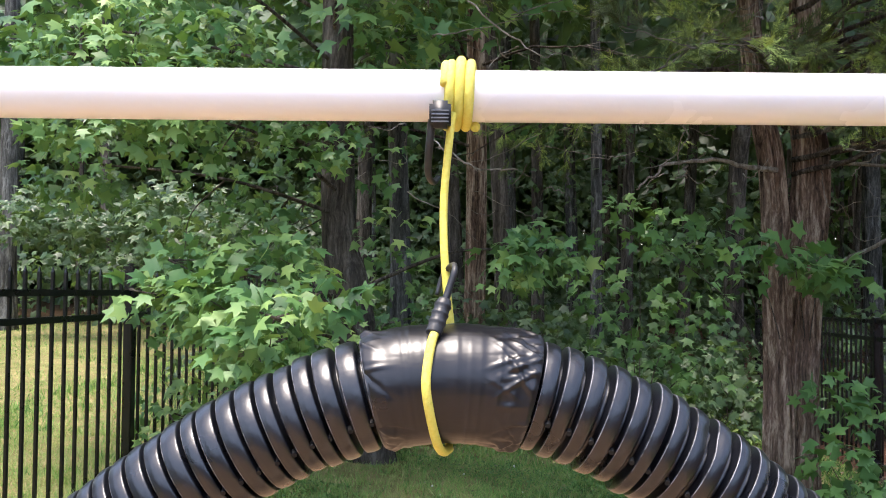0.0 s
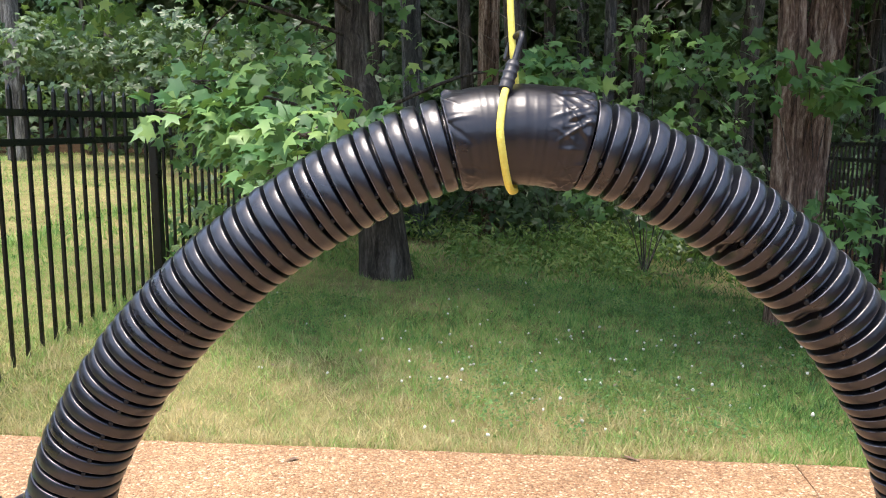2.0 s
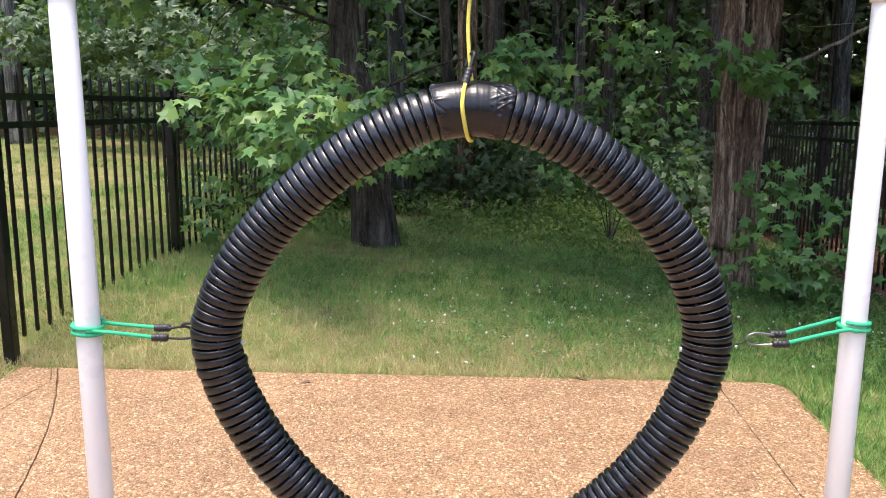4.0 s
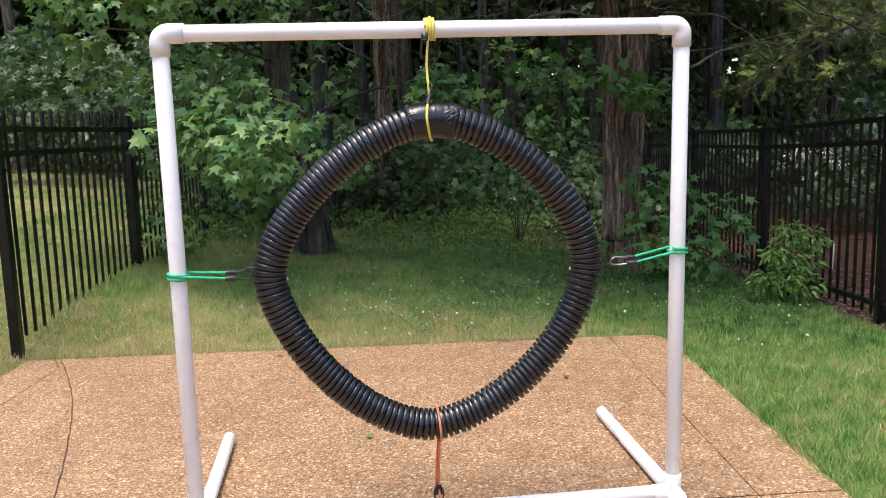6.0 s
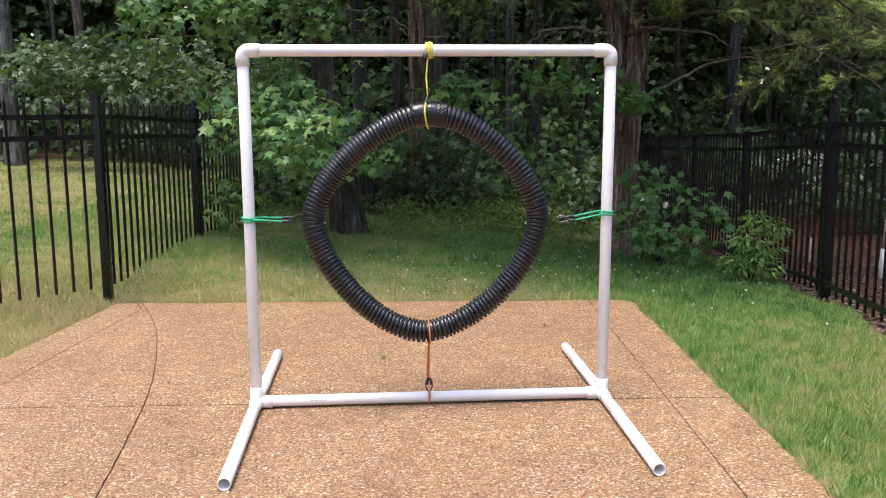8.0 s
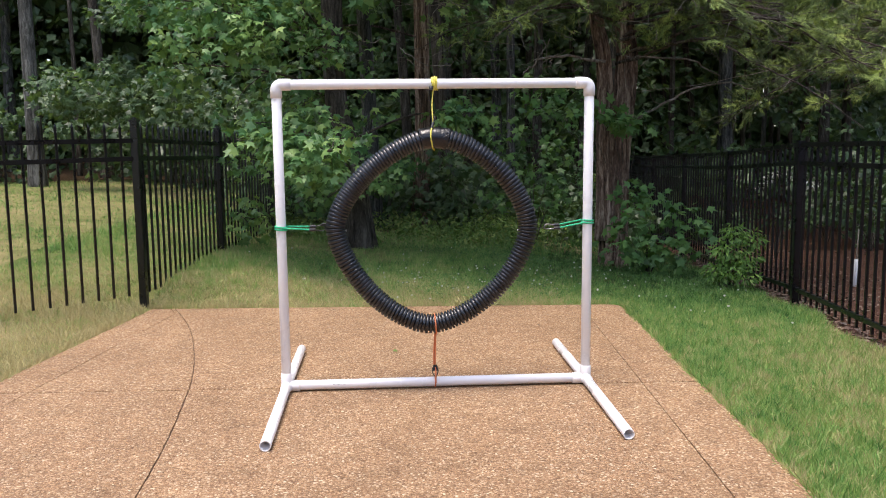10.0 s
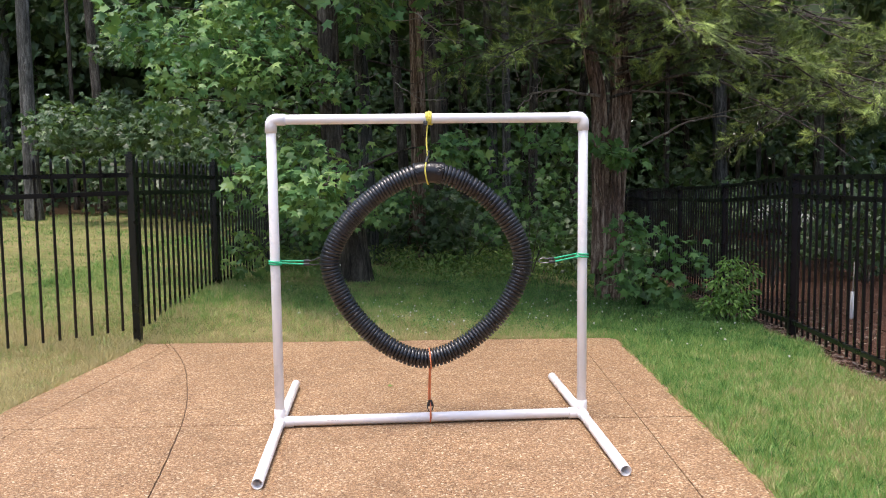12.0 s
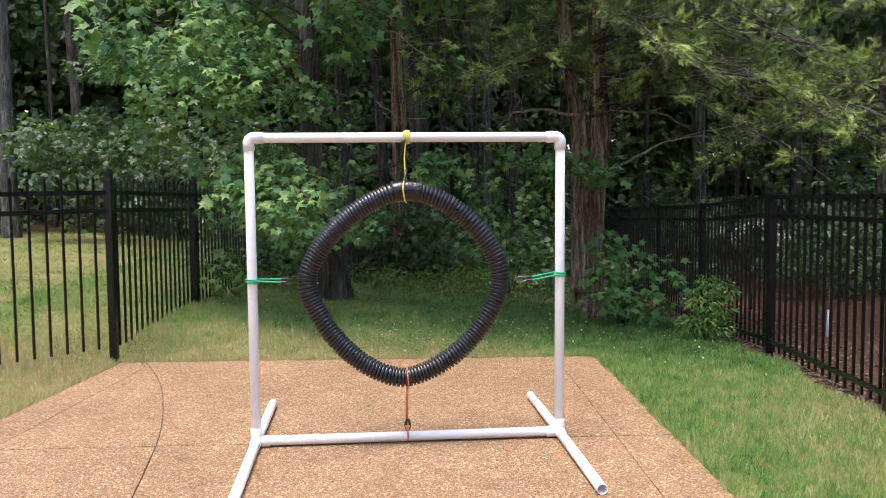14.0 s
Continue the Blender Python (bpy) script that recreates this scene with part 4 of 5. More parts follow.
def build_sweetgum():
    rng = np.random.default_rng(21)
    tr = thing("sweetgum_tree", (-0.53, 5.0, 0.08), "sweetgum tree with star-shaped green leaves and low spreading branches", "tree")
    np_part("trunk", *trunk_tube([(-0.53, 5.0, -0.05), (-0.59, 5.0, 0.6), (-0.69, 5.0, 1.25), (-0.77, 5.02, 1.9), (-0.8, 5.05, 5.0), (-0.82, 5.1, 8.0)], 0.175, 0.07, 5, flare=0.25), M_GUM_BARK, tr, smooth=True)

    def root(e):
        z = max(0.6, min(6.0, e[2] - 0.25))
        return np.array([-0.52 - 0.11 * min(z, 2.6), 5.0, z])

    ends = [(-0.67, 2.6, 1.14), (-0.86, 2.85, 1.0), (-1.35, 3.3, 1.38), (-1.5, 3.2, 1.24), (-0.5, 3.7, 0.95), (-0.85, 3.9, 0.65), (-1.6, 4.2, 0.45), (-2.4, 4.0, 2.45), (-1.95, 3.5, 2.42), (-1.5, 3.3, 2.35), (-1.1, 3.5, 2.5), (-1.75, 3.4, 2.1), (-2.2, 4.1, 1.95), (-0.2, 4.5, 0.95), (-2.8, 4.6, 2.9), (-1.6, 3.4, 3.0), (-0.9, 3.8, 3.2), (-2.2, 3.9, 3.3), (-0.45, 4.2, 0.55), (0.5, 3.85, 1.45)]
    lines = limb_set(tr, root, ends, 0.015, M_GUM_BARK, 4)
    near = np.array([(-0.67, 2.6, 1.13), (-0.74, 2.72, 1.02), (-0.85, 2.8, 0.98), (-0.97, 3.0, 1.18), (-1.1, 3.1, 1.2), (-1.22, 3.3, 1.36), (-1.36, 3.2, 1.22), (-0.88, 3.6, 1.40), (-0.56, 3.2, 1.22), (-1.2, 3.25, 1.32), (-1.02, 3.2, 1.05), (0.45, 3.8, 1.44), (0.33, 3.9, 1.38), (0.56, 3.85, 1.47)])
    low = np.array([(-0.5, 3.8, 0.9), (-0.94, 4.0, 0.72), (-0.74, 4.2, 0.80), (-0.17, 4.6, 1.0), (-0.23, 4.6, 0.85), (-1.65, 4.3, 0.40), (-1.49, 4.4, 0.5), (-1.73, 4.5, 0.53), (-1.2, 4.3, 0.85), (-0.9, 4.5, 0.7), (-0.3, 4.3, 0.9), (-1.0, 4.4, 1.3), (-1.55, 4.1, 1.05)])
    high = np.array([(-2.41, 4.0, 2.45), (-1.95, 3.6, 2.44), (-1.52, 3.4, 2.36), (-1.15, 3.6, 2.49), (-1.77, 3.4, 2.07), (-1.40, 3.5, 2.03), (-1.02, 4.2, 2.32), (-2.22, 4.2, 1.90), (-2.1, 3.8, 2.2), (-1.3, 3.3, 2.2), (-1.6, 3.6, 2.65), (-0.85, 4.3, 2.1), (-2.6, 4.4, 2.7)])
    top = np.stack([rng.uniform(-2.6, 0.8, 80), rng.uniform(3.9, 6.8, 80), rng.uniform(2.75, 6.0, 80)], -1)
    fill = np.stack([rng.uniform(-2.2, -0.3, 15), rng.uniform(4.6, 5.8, 15), rng.uniform(0.9, 2.3, 15)], -1)
    for V, F in twigs_to(np.concatenate([near, low, high, fill]), lines, 0.006, rng):
        np_part("twig", V, F, M_GUM_BARK, tr, smooth=True)
    cr = joined([
        leaf_clumps(near, 0.21, 58, (0.06, 0.12), rng=rng),
        leaf_clumps(low, 0.25, 56, (0.055, 0.11), rng=rng),
        leaf_clumps(high, 0.30, 130, (0.055, 0.11), rng=rng),
        leaf_clumps(fill, 0.34, 46, (0.06, 0.12), rng=rng),
        leaf_clumps(top, 0.45, 64, (0.10, 0.17), rng=rng),
    ])
    np_part("crown", *cr, M_GUM, tr, "star-shaped green leaves", smooth=True)


def build_cedar(name_at, stems, limbs, seed, zlow, label, dead=()):
    """Evergreen with fibrous bark and drooping fine sprays."""
    rng = np.random.default_rng(seed)
    tr = thing("cedar_tree", name_at, label, "tree")
    for k, (pts, r0, r1) in enumerate(stems):
        np_part("trunk", *trunk_tube(pts, r0, r1, seed + k, 84, 0.25, 0.13), M_CEDAR_BARK, tr, smooth=True)
    x0, y0 = name_at[0], name_at[1]
    pos, tip, fine = [], [], []
    for (a0, a1, z0, z1, l0, l1, n) in limbs:
        for _ in range(n):
            a, z, length = radians(rng.uniform(a0, a1)), rng.uniform(z0, z1), rng.uniform(l0, l1)
            d = np.array([math.cos(a), math.sin(a), 0.0])
            s = np.array([x0, y0, z])
            P = smooth_line([s, s + d * length * 0.5 + np.array([0, 0, 0.10]), s + d * length + np.array([0, 0, -0.18 * length * rng.uniform(0.3, 1.3)])], 10)
            P = wobble(P, 0.012, int(rng.integers(1e6)))
            np_part("limb", *sweep(P, np.linspace(0.017, 0.003, len(P)), 6), M_CEDAR_LIMB, tr, smooth=True)
            full = rng.uniform(0.0, 1.0)
            for _ in range(int(6.5 * length)):
                u = rng.uniform(0.2, 1.0)
                q = np.array([np.interp(u, np.linspace(0, 1, len(P)), P[:, i]) for i in range(3)])
                w = np.cross(d, (0, 0, 1)) * rng.choice([-1, 1]) * rng.uniform(0.4, 1.0) + d * rng.uniform(0.3, 1.0) + np.array([0, 0, rng.normal(-0.05, 0.3)])
                w /= np.linalg.norm(w)
                reach = (0.55 * (1.15 - u) + 0.14) * rng.uniform(0.6, 1.3)
                droop = np.array([0, 0, -0.22])
                line = wobble(q + w * (np.linspace(0, 1, 7) * reach)[:, None] + droop * (np.linspace(0, 1, 7) ** 2 * reach)[:, None], 0.009, int(rng.integers(1e6)))
                if line[:, 2].min() > zlow(line[:, 0], line[:, 1]).max() - 0.15:
                    fine.append(sweep(line, np.linspace(0.0036, 0.0012, 7), 4))
                if rng.uniform() > 0.22 + 0.65 * full:
                    continue
                # branchlets along it, each a narrow plume of sprays
                for _ in range(int(3 + 9 * reach)):
                    v = rng.uniform(0.2, 1.0)
                    o = np.array([np.interp(v, np.linspace(0, 1, 7), line[:, i]) for i in range(3)])
                    h = unit(w + rng.normal(size=3) * 0.55 + np.array([0, 0, 0.05]))
                    span = rng.uniform(0.08, 0.20)
                    m = int(5 + 26 * span)
                    e = rng.uniform(0.0, 1.0, m)
                    pos.append(o + h * (e * span)[:, None] + rng.normal(size=(m, 3)) * 0.010)
                    tip.append(h + rng.normal(size=(m, 3)) * 0.38)
    pos, tip = np.concatenate(pos), np.concatenate(tip)
    keep = pos[:, 2] > zlow(pos[:, 0], pos[:, 1])
    pos, tip = pos[keep], tip[keep]
    nrm = np.array([0, -0.6, 0.6]) + 0.6 * rng.normal(size=pos.shape)
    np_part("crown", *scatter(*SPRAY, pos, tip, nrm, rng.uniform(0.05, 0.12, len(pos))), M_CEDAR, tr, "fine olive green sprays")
    tagged(np_part("branchlet_mass", *joined(fine), M_TWIG, tr, "thin grey branchlets"), kind="stuff")
    for _ in range(64 if dead else 20):
        s = np.array([rng.uniform(x0 - 2.4, x0 + 1.8), rng.uniform(y0 - 1.6, y0 + 0.8), rng.uniform(1.75, 2.9)])
        e = s + np.array([rng.normal() * 0.35, rng.normal() * 0.2, rng.normal(-0.05, 0.16)])
        P = wobble(smooth_line([s, (s + e) / 2 + rng.normal(size=3) * 0.06, e], 8), 0.006, int(rng.integers(1e6)))
        np_part("bare_twig", *sweep(P, np.linspace(rng.uniform(0.002, 0.005), 0.0012, len(P)), 6), M_DEAD, tr, "thin bare grey twig", smooth=True)
    for P, r in dead:
        np_part("dead_limb", *sweep(wobble(smooth_line(P, 8), 0.008, 3), np.linspace(r, 0.005, 8 * (len(P) - 1) + 1), 8), M_DEAD, tr, "bare grey limb", smooth=True)


def build_cedars():
    stems = [
        ([(2.03, 4.3, -0.2), (2.03, 4.3, 0.7), (2.07, 4.3, 1.3), (2.135, 4.3, 1.97), (2.11, 4.32, 2.7), (2.17, 4.4, 6.0)], 0.13, 0.07),
        ([(1.96, 4.27, 0.2), (1.93, 4.27, 1.1), (1.905, 4.3, 1.97), (1.79, 4.3, 2.65), (1.6, 4.4, 5.0)], 0.092, 0.05),
    ]
    limbs = [(170, 290, 2.2, 4.6, 1.6, 3.0, 34), (290, 380, 1.9, 4.6, 1.8, 3.6, 34), (20, 170, 2.4, 4.6, 1.2, 2.6, 16)]
    dead = [
        ([(1.9, 4.2, 1.95), (1.6, 4.2, 2.0), (1.33, 4.2, 1.97), (1.2, 4.2, 1.91), (1.08, 4.2, 1.83)], 0.016),
        ([(1.38, 4.2, 1.975), (1.32, 4.15, 1.92), (1.28, 4.1, 1.88)], 0.007),
        ([(2.2, 4.2, 2.0), (2.6, 4.1, 1.98), (3.0, 4.1, 1.8)], 0.012),
        ([(2.2, 4.1, 1.4), (2.5, 3.9, 1.62), (2.95, 3.9, 1.7), (3.2, 3.8, 1.66)], 0.013),
        ([(-0.1, 3.8, 2.05), (0.15, 3.75, 1.9), (0.35, 3.7, 1.88)], 0.004),
    ]
    build_cedar((2.03, 4.3, -0.15), stems, limbs, 31, lambda x, y: np.where(x < 2.6, 1.75 + 0.12 * np.abs(x - 1.5) + 0.12 * np.maximum(y - 4, 0), 1.55) + 0.12 * np.sin(3.1 * x) * np.sin(2.3 * y + 1), "cedar tree with two fibrous brown trunks and drooping sprays", dead)
    stems = [([(6.5, 5.4, -0.3), (6.5, 5.4, 2.0), (6.6, 5.4, 6.0)], 0.15, 0.08)]
    build_cedar((6.5, 5.4, -0.25), stems, [(100, 270, 1.7, 4.6, 2.0, 3.7, 32)], 41, lambda x, y: 1.25 + 0.15 * np.sin(2.7 * x + 1.0), "cedar tree with drooping sprays behind the fence")
    stems = [([(0.2, 7.4, 0.0), (0.25, 7.4, 2.0), (0.2, 7.4, 6.0)], 0.11, 0.07)]
    build_cedar((0.2, 7.4, 0.0), stems, [(150, 390, 2.3, 5.0, 1.2, 2.4, 14)], 51, lambda x, y: 1.9 + 0.2 * np.sin(2.2 * x), "cedar tree with a slim dark trunk among the woods")


def build_sapling(at, clumps, label, radius, count, size, seed, material=M_MAPLE, form=STAR, group="saplings", name="sapling", category="sapling"):
    rng = np.random.default_rng(seed)
    z = float(terrain(at[0], at[1]))
    sp = thing(name, (*at, z), label, category, group)
    root = np.array([*at, z - 0.05])
    C = np.array(clumps, float)
    for c in C:
        m = root + (c - root) * np.array([0.35, 0.35, 0.6]) + rng.normal(size=3) * 0.03
        P = smooth_line([root, m, c], 7)
        np_part("stem", *sweep(P, np.linspace(0.006, 0.002, len(P)), 6), M_GUM_BARK, sp, smooth=True)
    np_part("crown", *leaf_clumps(C, radius, count, size, form, rng=rng), material, sp, "green leaves", smooth=True)


def build_understory():
    build_sapling((2.25, 4.75), [(1.65, 4.5, 1.64), (1.61, 3.7, 1.41), (1.64, 5.0, 1.5), (1.95, 3.75, 1.38), (1.8, 3.7, 1.42), (2.1, 3.75, 1.36), (1.3, 4.6, 1.55)], "sapling reaching across the cedar trunk", 0.18, 26, (0.08, 0.13), 62)
    build_sapling((1.5, 6.0), [(1.5, 6.0, 1.75), (1.43, 6.0, 0.95), (1.81, 5.5, 0.68), (1.64, 6.0, 0.45), (1.2, 6.2, 0.6), (1.9, 6.0, 1.1), (1.1, 6.0, 1.3)], "leafy sapling at the lawn edge", 0.32, 46, (0.08, 0.13), 63)
    build_sapling((2.2, 3.7), [(1.94, 3.6, 0.38), (2.24, 3.5, 0.40), (2.5, 3.5, 0.50), (2.28, 3.8, 0.58), (2.53, 3.4, 0.3), (2.1, 3.9, 0.7), (1.9, 3.7, 0.2), (2.1, 3.55, 0.2), (2.4, 3.5, 0.2), (2.3, 3.6, 0.05)], "spreading shrub with lobed leaves at the cedar foot", 0.2, 34, (0.07, 0.12), 64, name="leafy_shrub", category="shrub")
    build_sapling((2.66, 2.85), [(2.66, 2.8, 0.42), (2.56, 2.75, 0.28), (2.78, 2.8, 0.2), (2.6, 2.72, 0.12), (2.73, 2.7, 0.06), (2.52, 2.8, 0.1), (2.82, 2.8, 0.36), (2.68, 2.75, 0.22)], "small bright green shrub beside the metal fence", 0.115, 150, (0.035, 0.065), 65, M_SHRUB, LANCE, name="small_shrub", category="shrub")
    # pale clumps along an arc imitate lit foliage behind the fence
    arc = [(4.63 + 0.36 * math.cos(a), 6.0, 0.52 + 0.25 * math.sin(a)) for a in np.linspace(0.35, 2.75, 7)]
    build_sapling((4.65, 6.3), arc, "rounded shrub behind the fence, its lit leaves imitated by pale clumps", 0.07, 26, (0.025, 0.06), 68, M_PALE, LANCE, name="pale_lit_shrub", category="shrub")
    rng = np.random.default_rng(66)
    for k in range(40):
        x, y = rng.uniform(-1.9, 3.0), rng.uniform(6.8, 9.2)
        z = float(terrain(x, y))
        h = rng.uniform(0.35, 1.1)
        C = [(x + rng.normal() * 0.35, y + rng.normal() * 0.3, z + h * rng.uniform(0.2, 1.0)) for _ in range(7)]
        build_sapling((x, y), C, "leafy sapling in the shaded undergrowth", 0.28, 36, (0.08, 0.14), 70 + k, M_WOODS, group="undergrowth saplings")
    for k in range(12):
        x, y = rng.uniform(4.2, 8.5), rng.uniform(6.8, 9.6)
        z = float(terrain(x, y))
        C = [(x + rng.normal() * 0.4, y + rng.normal() * 0.4, z + rng.uniform(0.1, 1.3)) for _ in range(8)]
        build_sapling((x, y), C, "leafy sapling in the shade behind the metal fence", 0.3, 36, (0.09, 0.15), 160 + k, M_WOODS, group="undergrowth saplings")
    for k in range(10):
        x, y = rng.uniform(-9.5, -3.0), rng.uniform(12.4, 14.6)
        z = float(terrain(x, y))
        C = [(x + rng.normal() * 0.6, y + rng.normal() * 0.4, z + rng.uniform(0.2, 1.8)) for _ in range(9)]
        build_sapling((x, y), C, "leafy sapling at the far lawn edge", 0.4, 40, (0.12, 0.2), 120 + k, M_WOODS, group="undergrowth saplings")


def build_woods():
    rng = np.random.default_rng(81)
    spots = [(-0.41, 7.0, 0.10), (-6.62, 12.0, 0.14), (0.62, 8.2, 0.10), (1.05, 9.3, 0.08), (1.6, 8.6, 0.07), (0.15, 9.6, 0.09), (2.3, 10.4, 0.09), (-1.0, 9.0, 0.10), (1.9, 12.2, 0.10), (3.2, 11.2, 0.09), (2.75, 13.0, 0.08), (0.8, 11.4, 0.07)]
    while len(spots) < 64:
        y = rng.uniform(8.5, 30)
        x = rng.uniform(-0.75, 0.75) * (y + 4)
        if (x < -2.0 and y < 15) or (x > 2.6 and y < 9):
            continue
        if min(math.hypot(x - a, y - b) for a, b, _ in spots) > 0.8:
            spots.append((x, y, rng.uniform(0.05, 0.15)))
    spots += [(0.385 * (y + 4.2) + 0.012 * k * (y + 4.2), y, 0.05 + 0.012 * (k % 3)) for k, y in enumerate((17.0, 21.0, 18.5, 22.5, 16.0, 20.0, 23.0, 18.0))]
    for k, (x, y, r) in enumerate(spots):
        z = float(terrain(x, y))
        tr = thing("forest_tree", (x, y, z), "slender dark tree trunk in the woods" if k != 1 else "grey-barked tree at the edge of the far lawn", "tree", "woods")
        lx, ly = rng.normal(size=2) * (0.25 if k != 1 else 0.02)
        np_part("trunk", *trunk_tube([(x, y, z - 0.1), (x + lx * 0.3, y, z + 2.5), (x + lx, y + ly, z + 6.0), (x + lx * 1.6, y + ly, z + 11.0)], r, r * 0.55, 200 + k, 12), M_GREY_BARK if k == 1 or k % 4 == 0 else M_GUM_BARK, tr, smooth=True)

    def cloud(name, label, n, per, xr, yr, zr, radius, size, wedge=0.62, shape=None, material=M_WOODS, form=STAR):
        y = rng.uniform(*yr, n)
        x = rng.uniform(-1, 1, n) * wedge * (y + 4.5) if xr is None else rng.uniform(*xr, n)
        z = terrain(x, y) + zr[0] + (zr[1] - zr[0]) * rng.uniform(0, 1, n) ** 1.2
        C = np.stack([x, y, z], -1)
        if shape is not None:
            C = C[shape(C)]
        ob = new(name, np_mesh(name, *leaf_clumps(C, radius, per, size, form, rng=rng), material))
        tagged(ob, label, "foliage", kind="stuff")

    clear = lambda C: ~((C[:, 0] < -1.9) & (C[:, 1] < 14.5)) & ~((C[:, 0] > 2.8) & (C[:, 1] < 9.5) & (C[:, 2] < 0.5))
    thin = lambda C: clear(C) & ~((np.abs(C[:, 0] / (C[:, 1] + 4.2) - 0.43) < 0.05) & (C[:, 2] > 0.6) & (C[:, 2] < 3.0) & (rng.uniform(size=len(C)) < 0.55))
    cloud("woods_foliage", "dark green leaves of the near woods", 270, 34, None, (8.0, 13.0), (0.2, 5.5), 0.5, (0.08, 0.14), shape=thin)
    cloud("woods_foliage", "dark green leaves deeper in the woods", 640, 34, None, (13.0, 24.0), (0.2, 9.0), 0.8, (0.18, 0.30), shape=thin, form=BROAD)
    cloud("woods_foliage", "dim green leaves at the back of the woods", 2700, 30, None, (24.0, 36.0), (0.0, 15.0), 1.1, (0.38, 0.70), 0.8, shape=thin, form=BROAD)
    masses = [(-5.7, 11, 2.05), (-5.0, 11, 2.25), (-4.5, 11, 2.0), (-4.4, 11, 3.5), (-3.4, 10, 2.1)]
    C = np.concatenate([np.array(m) + rng.normal(size=(9, 3)) * np.array([0.45, 0.4, 0.16]) for m in masses])
    ob = new("woods_foliage", np_mesh("woods_foliage", *leaf_clumps(C, 0.3, 40, (0.11, 0.18), rng=rng), M_WOODS))
    tagged(ob, "leaf masses over the far lawn edge", "foliage", kind="stuff")
    # leaf walls out of view, added round the yard to block low sky
    cloud("woods_foliage", "unseen leaves added along the low side of the yard to block low sky", 700, 26, (13.0, 19.0), (-16.0, 7.0), (0.0, 6.5), 1.2, (0.6, 1.0), form=BROAD)
    cloud("woods_foliage", "unseen leaves added beyond the open lawn to block low sky", 1100, 26, (-26.0, -19.0), (-18.0, 16.0), (0.0, 9.0), 1.3, (0.7, 1.1), form=BROAD)
    # added overhead, mostly out of view, to darken the woods
    cloud("shade_canopy", "high leaf canopy added over the woods for shade, mostly out of view", 1500, 28, (-17, 17), (4.6, 34), (4.6, 9.5), 1.1, (0.35, 0.65), shape=lambda C: ~((C[:, 0] < -2.0) & (C[:, 1] < 15.0)) & ~((C[:, 0] > -1.2) & (C[:, 1] < 7.6)), form=BROAD)
    # unseen leaves, added to lay a dark band across the lawn
    cloud("shade_canopy", "unseen leaf canopy added over the lawn to shade it", 200, 40, (-0.5, 1.5), (2.7, 4.2), (4.4, 7.0), 0.7, (0.25, 0.45), form=BROAD)


build_sweetgum()
build_cedars()
build_understory()
build_woods()


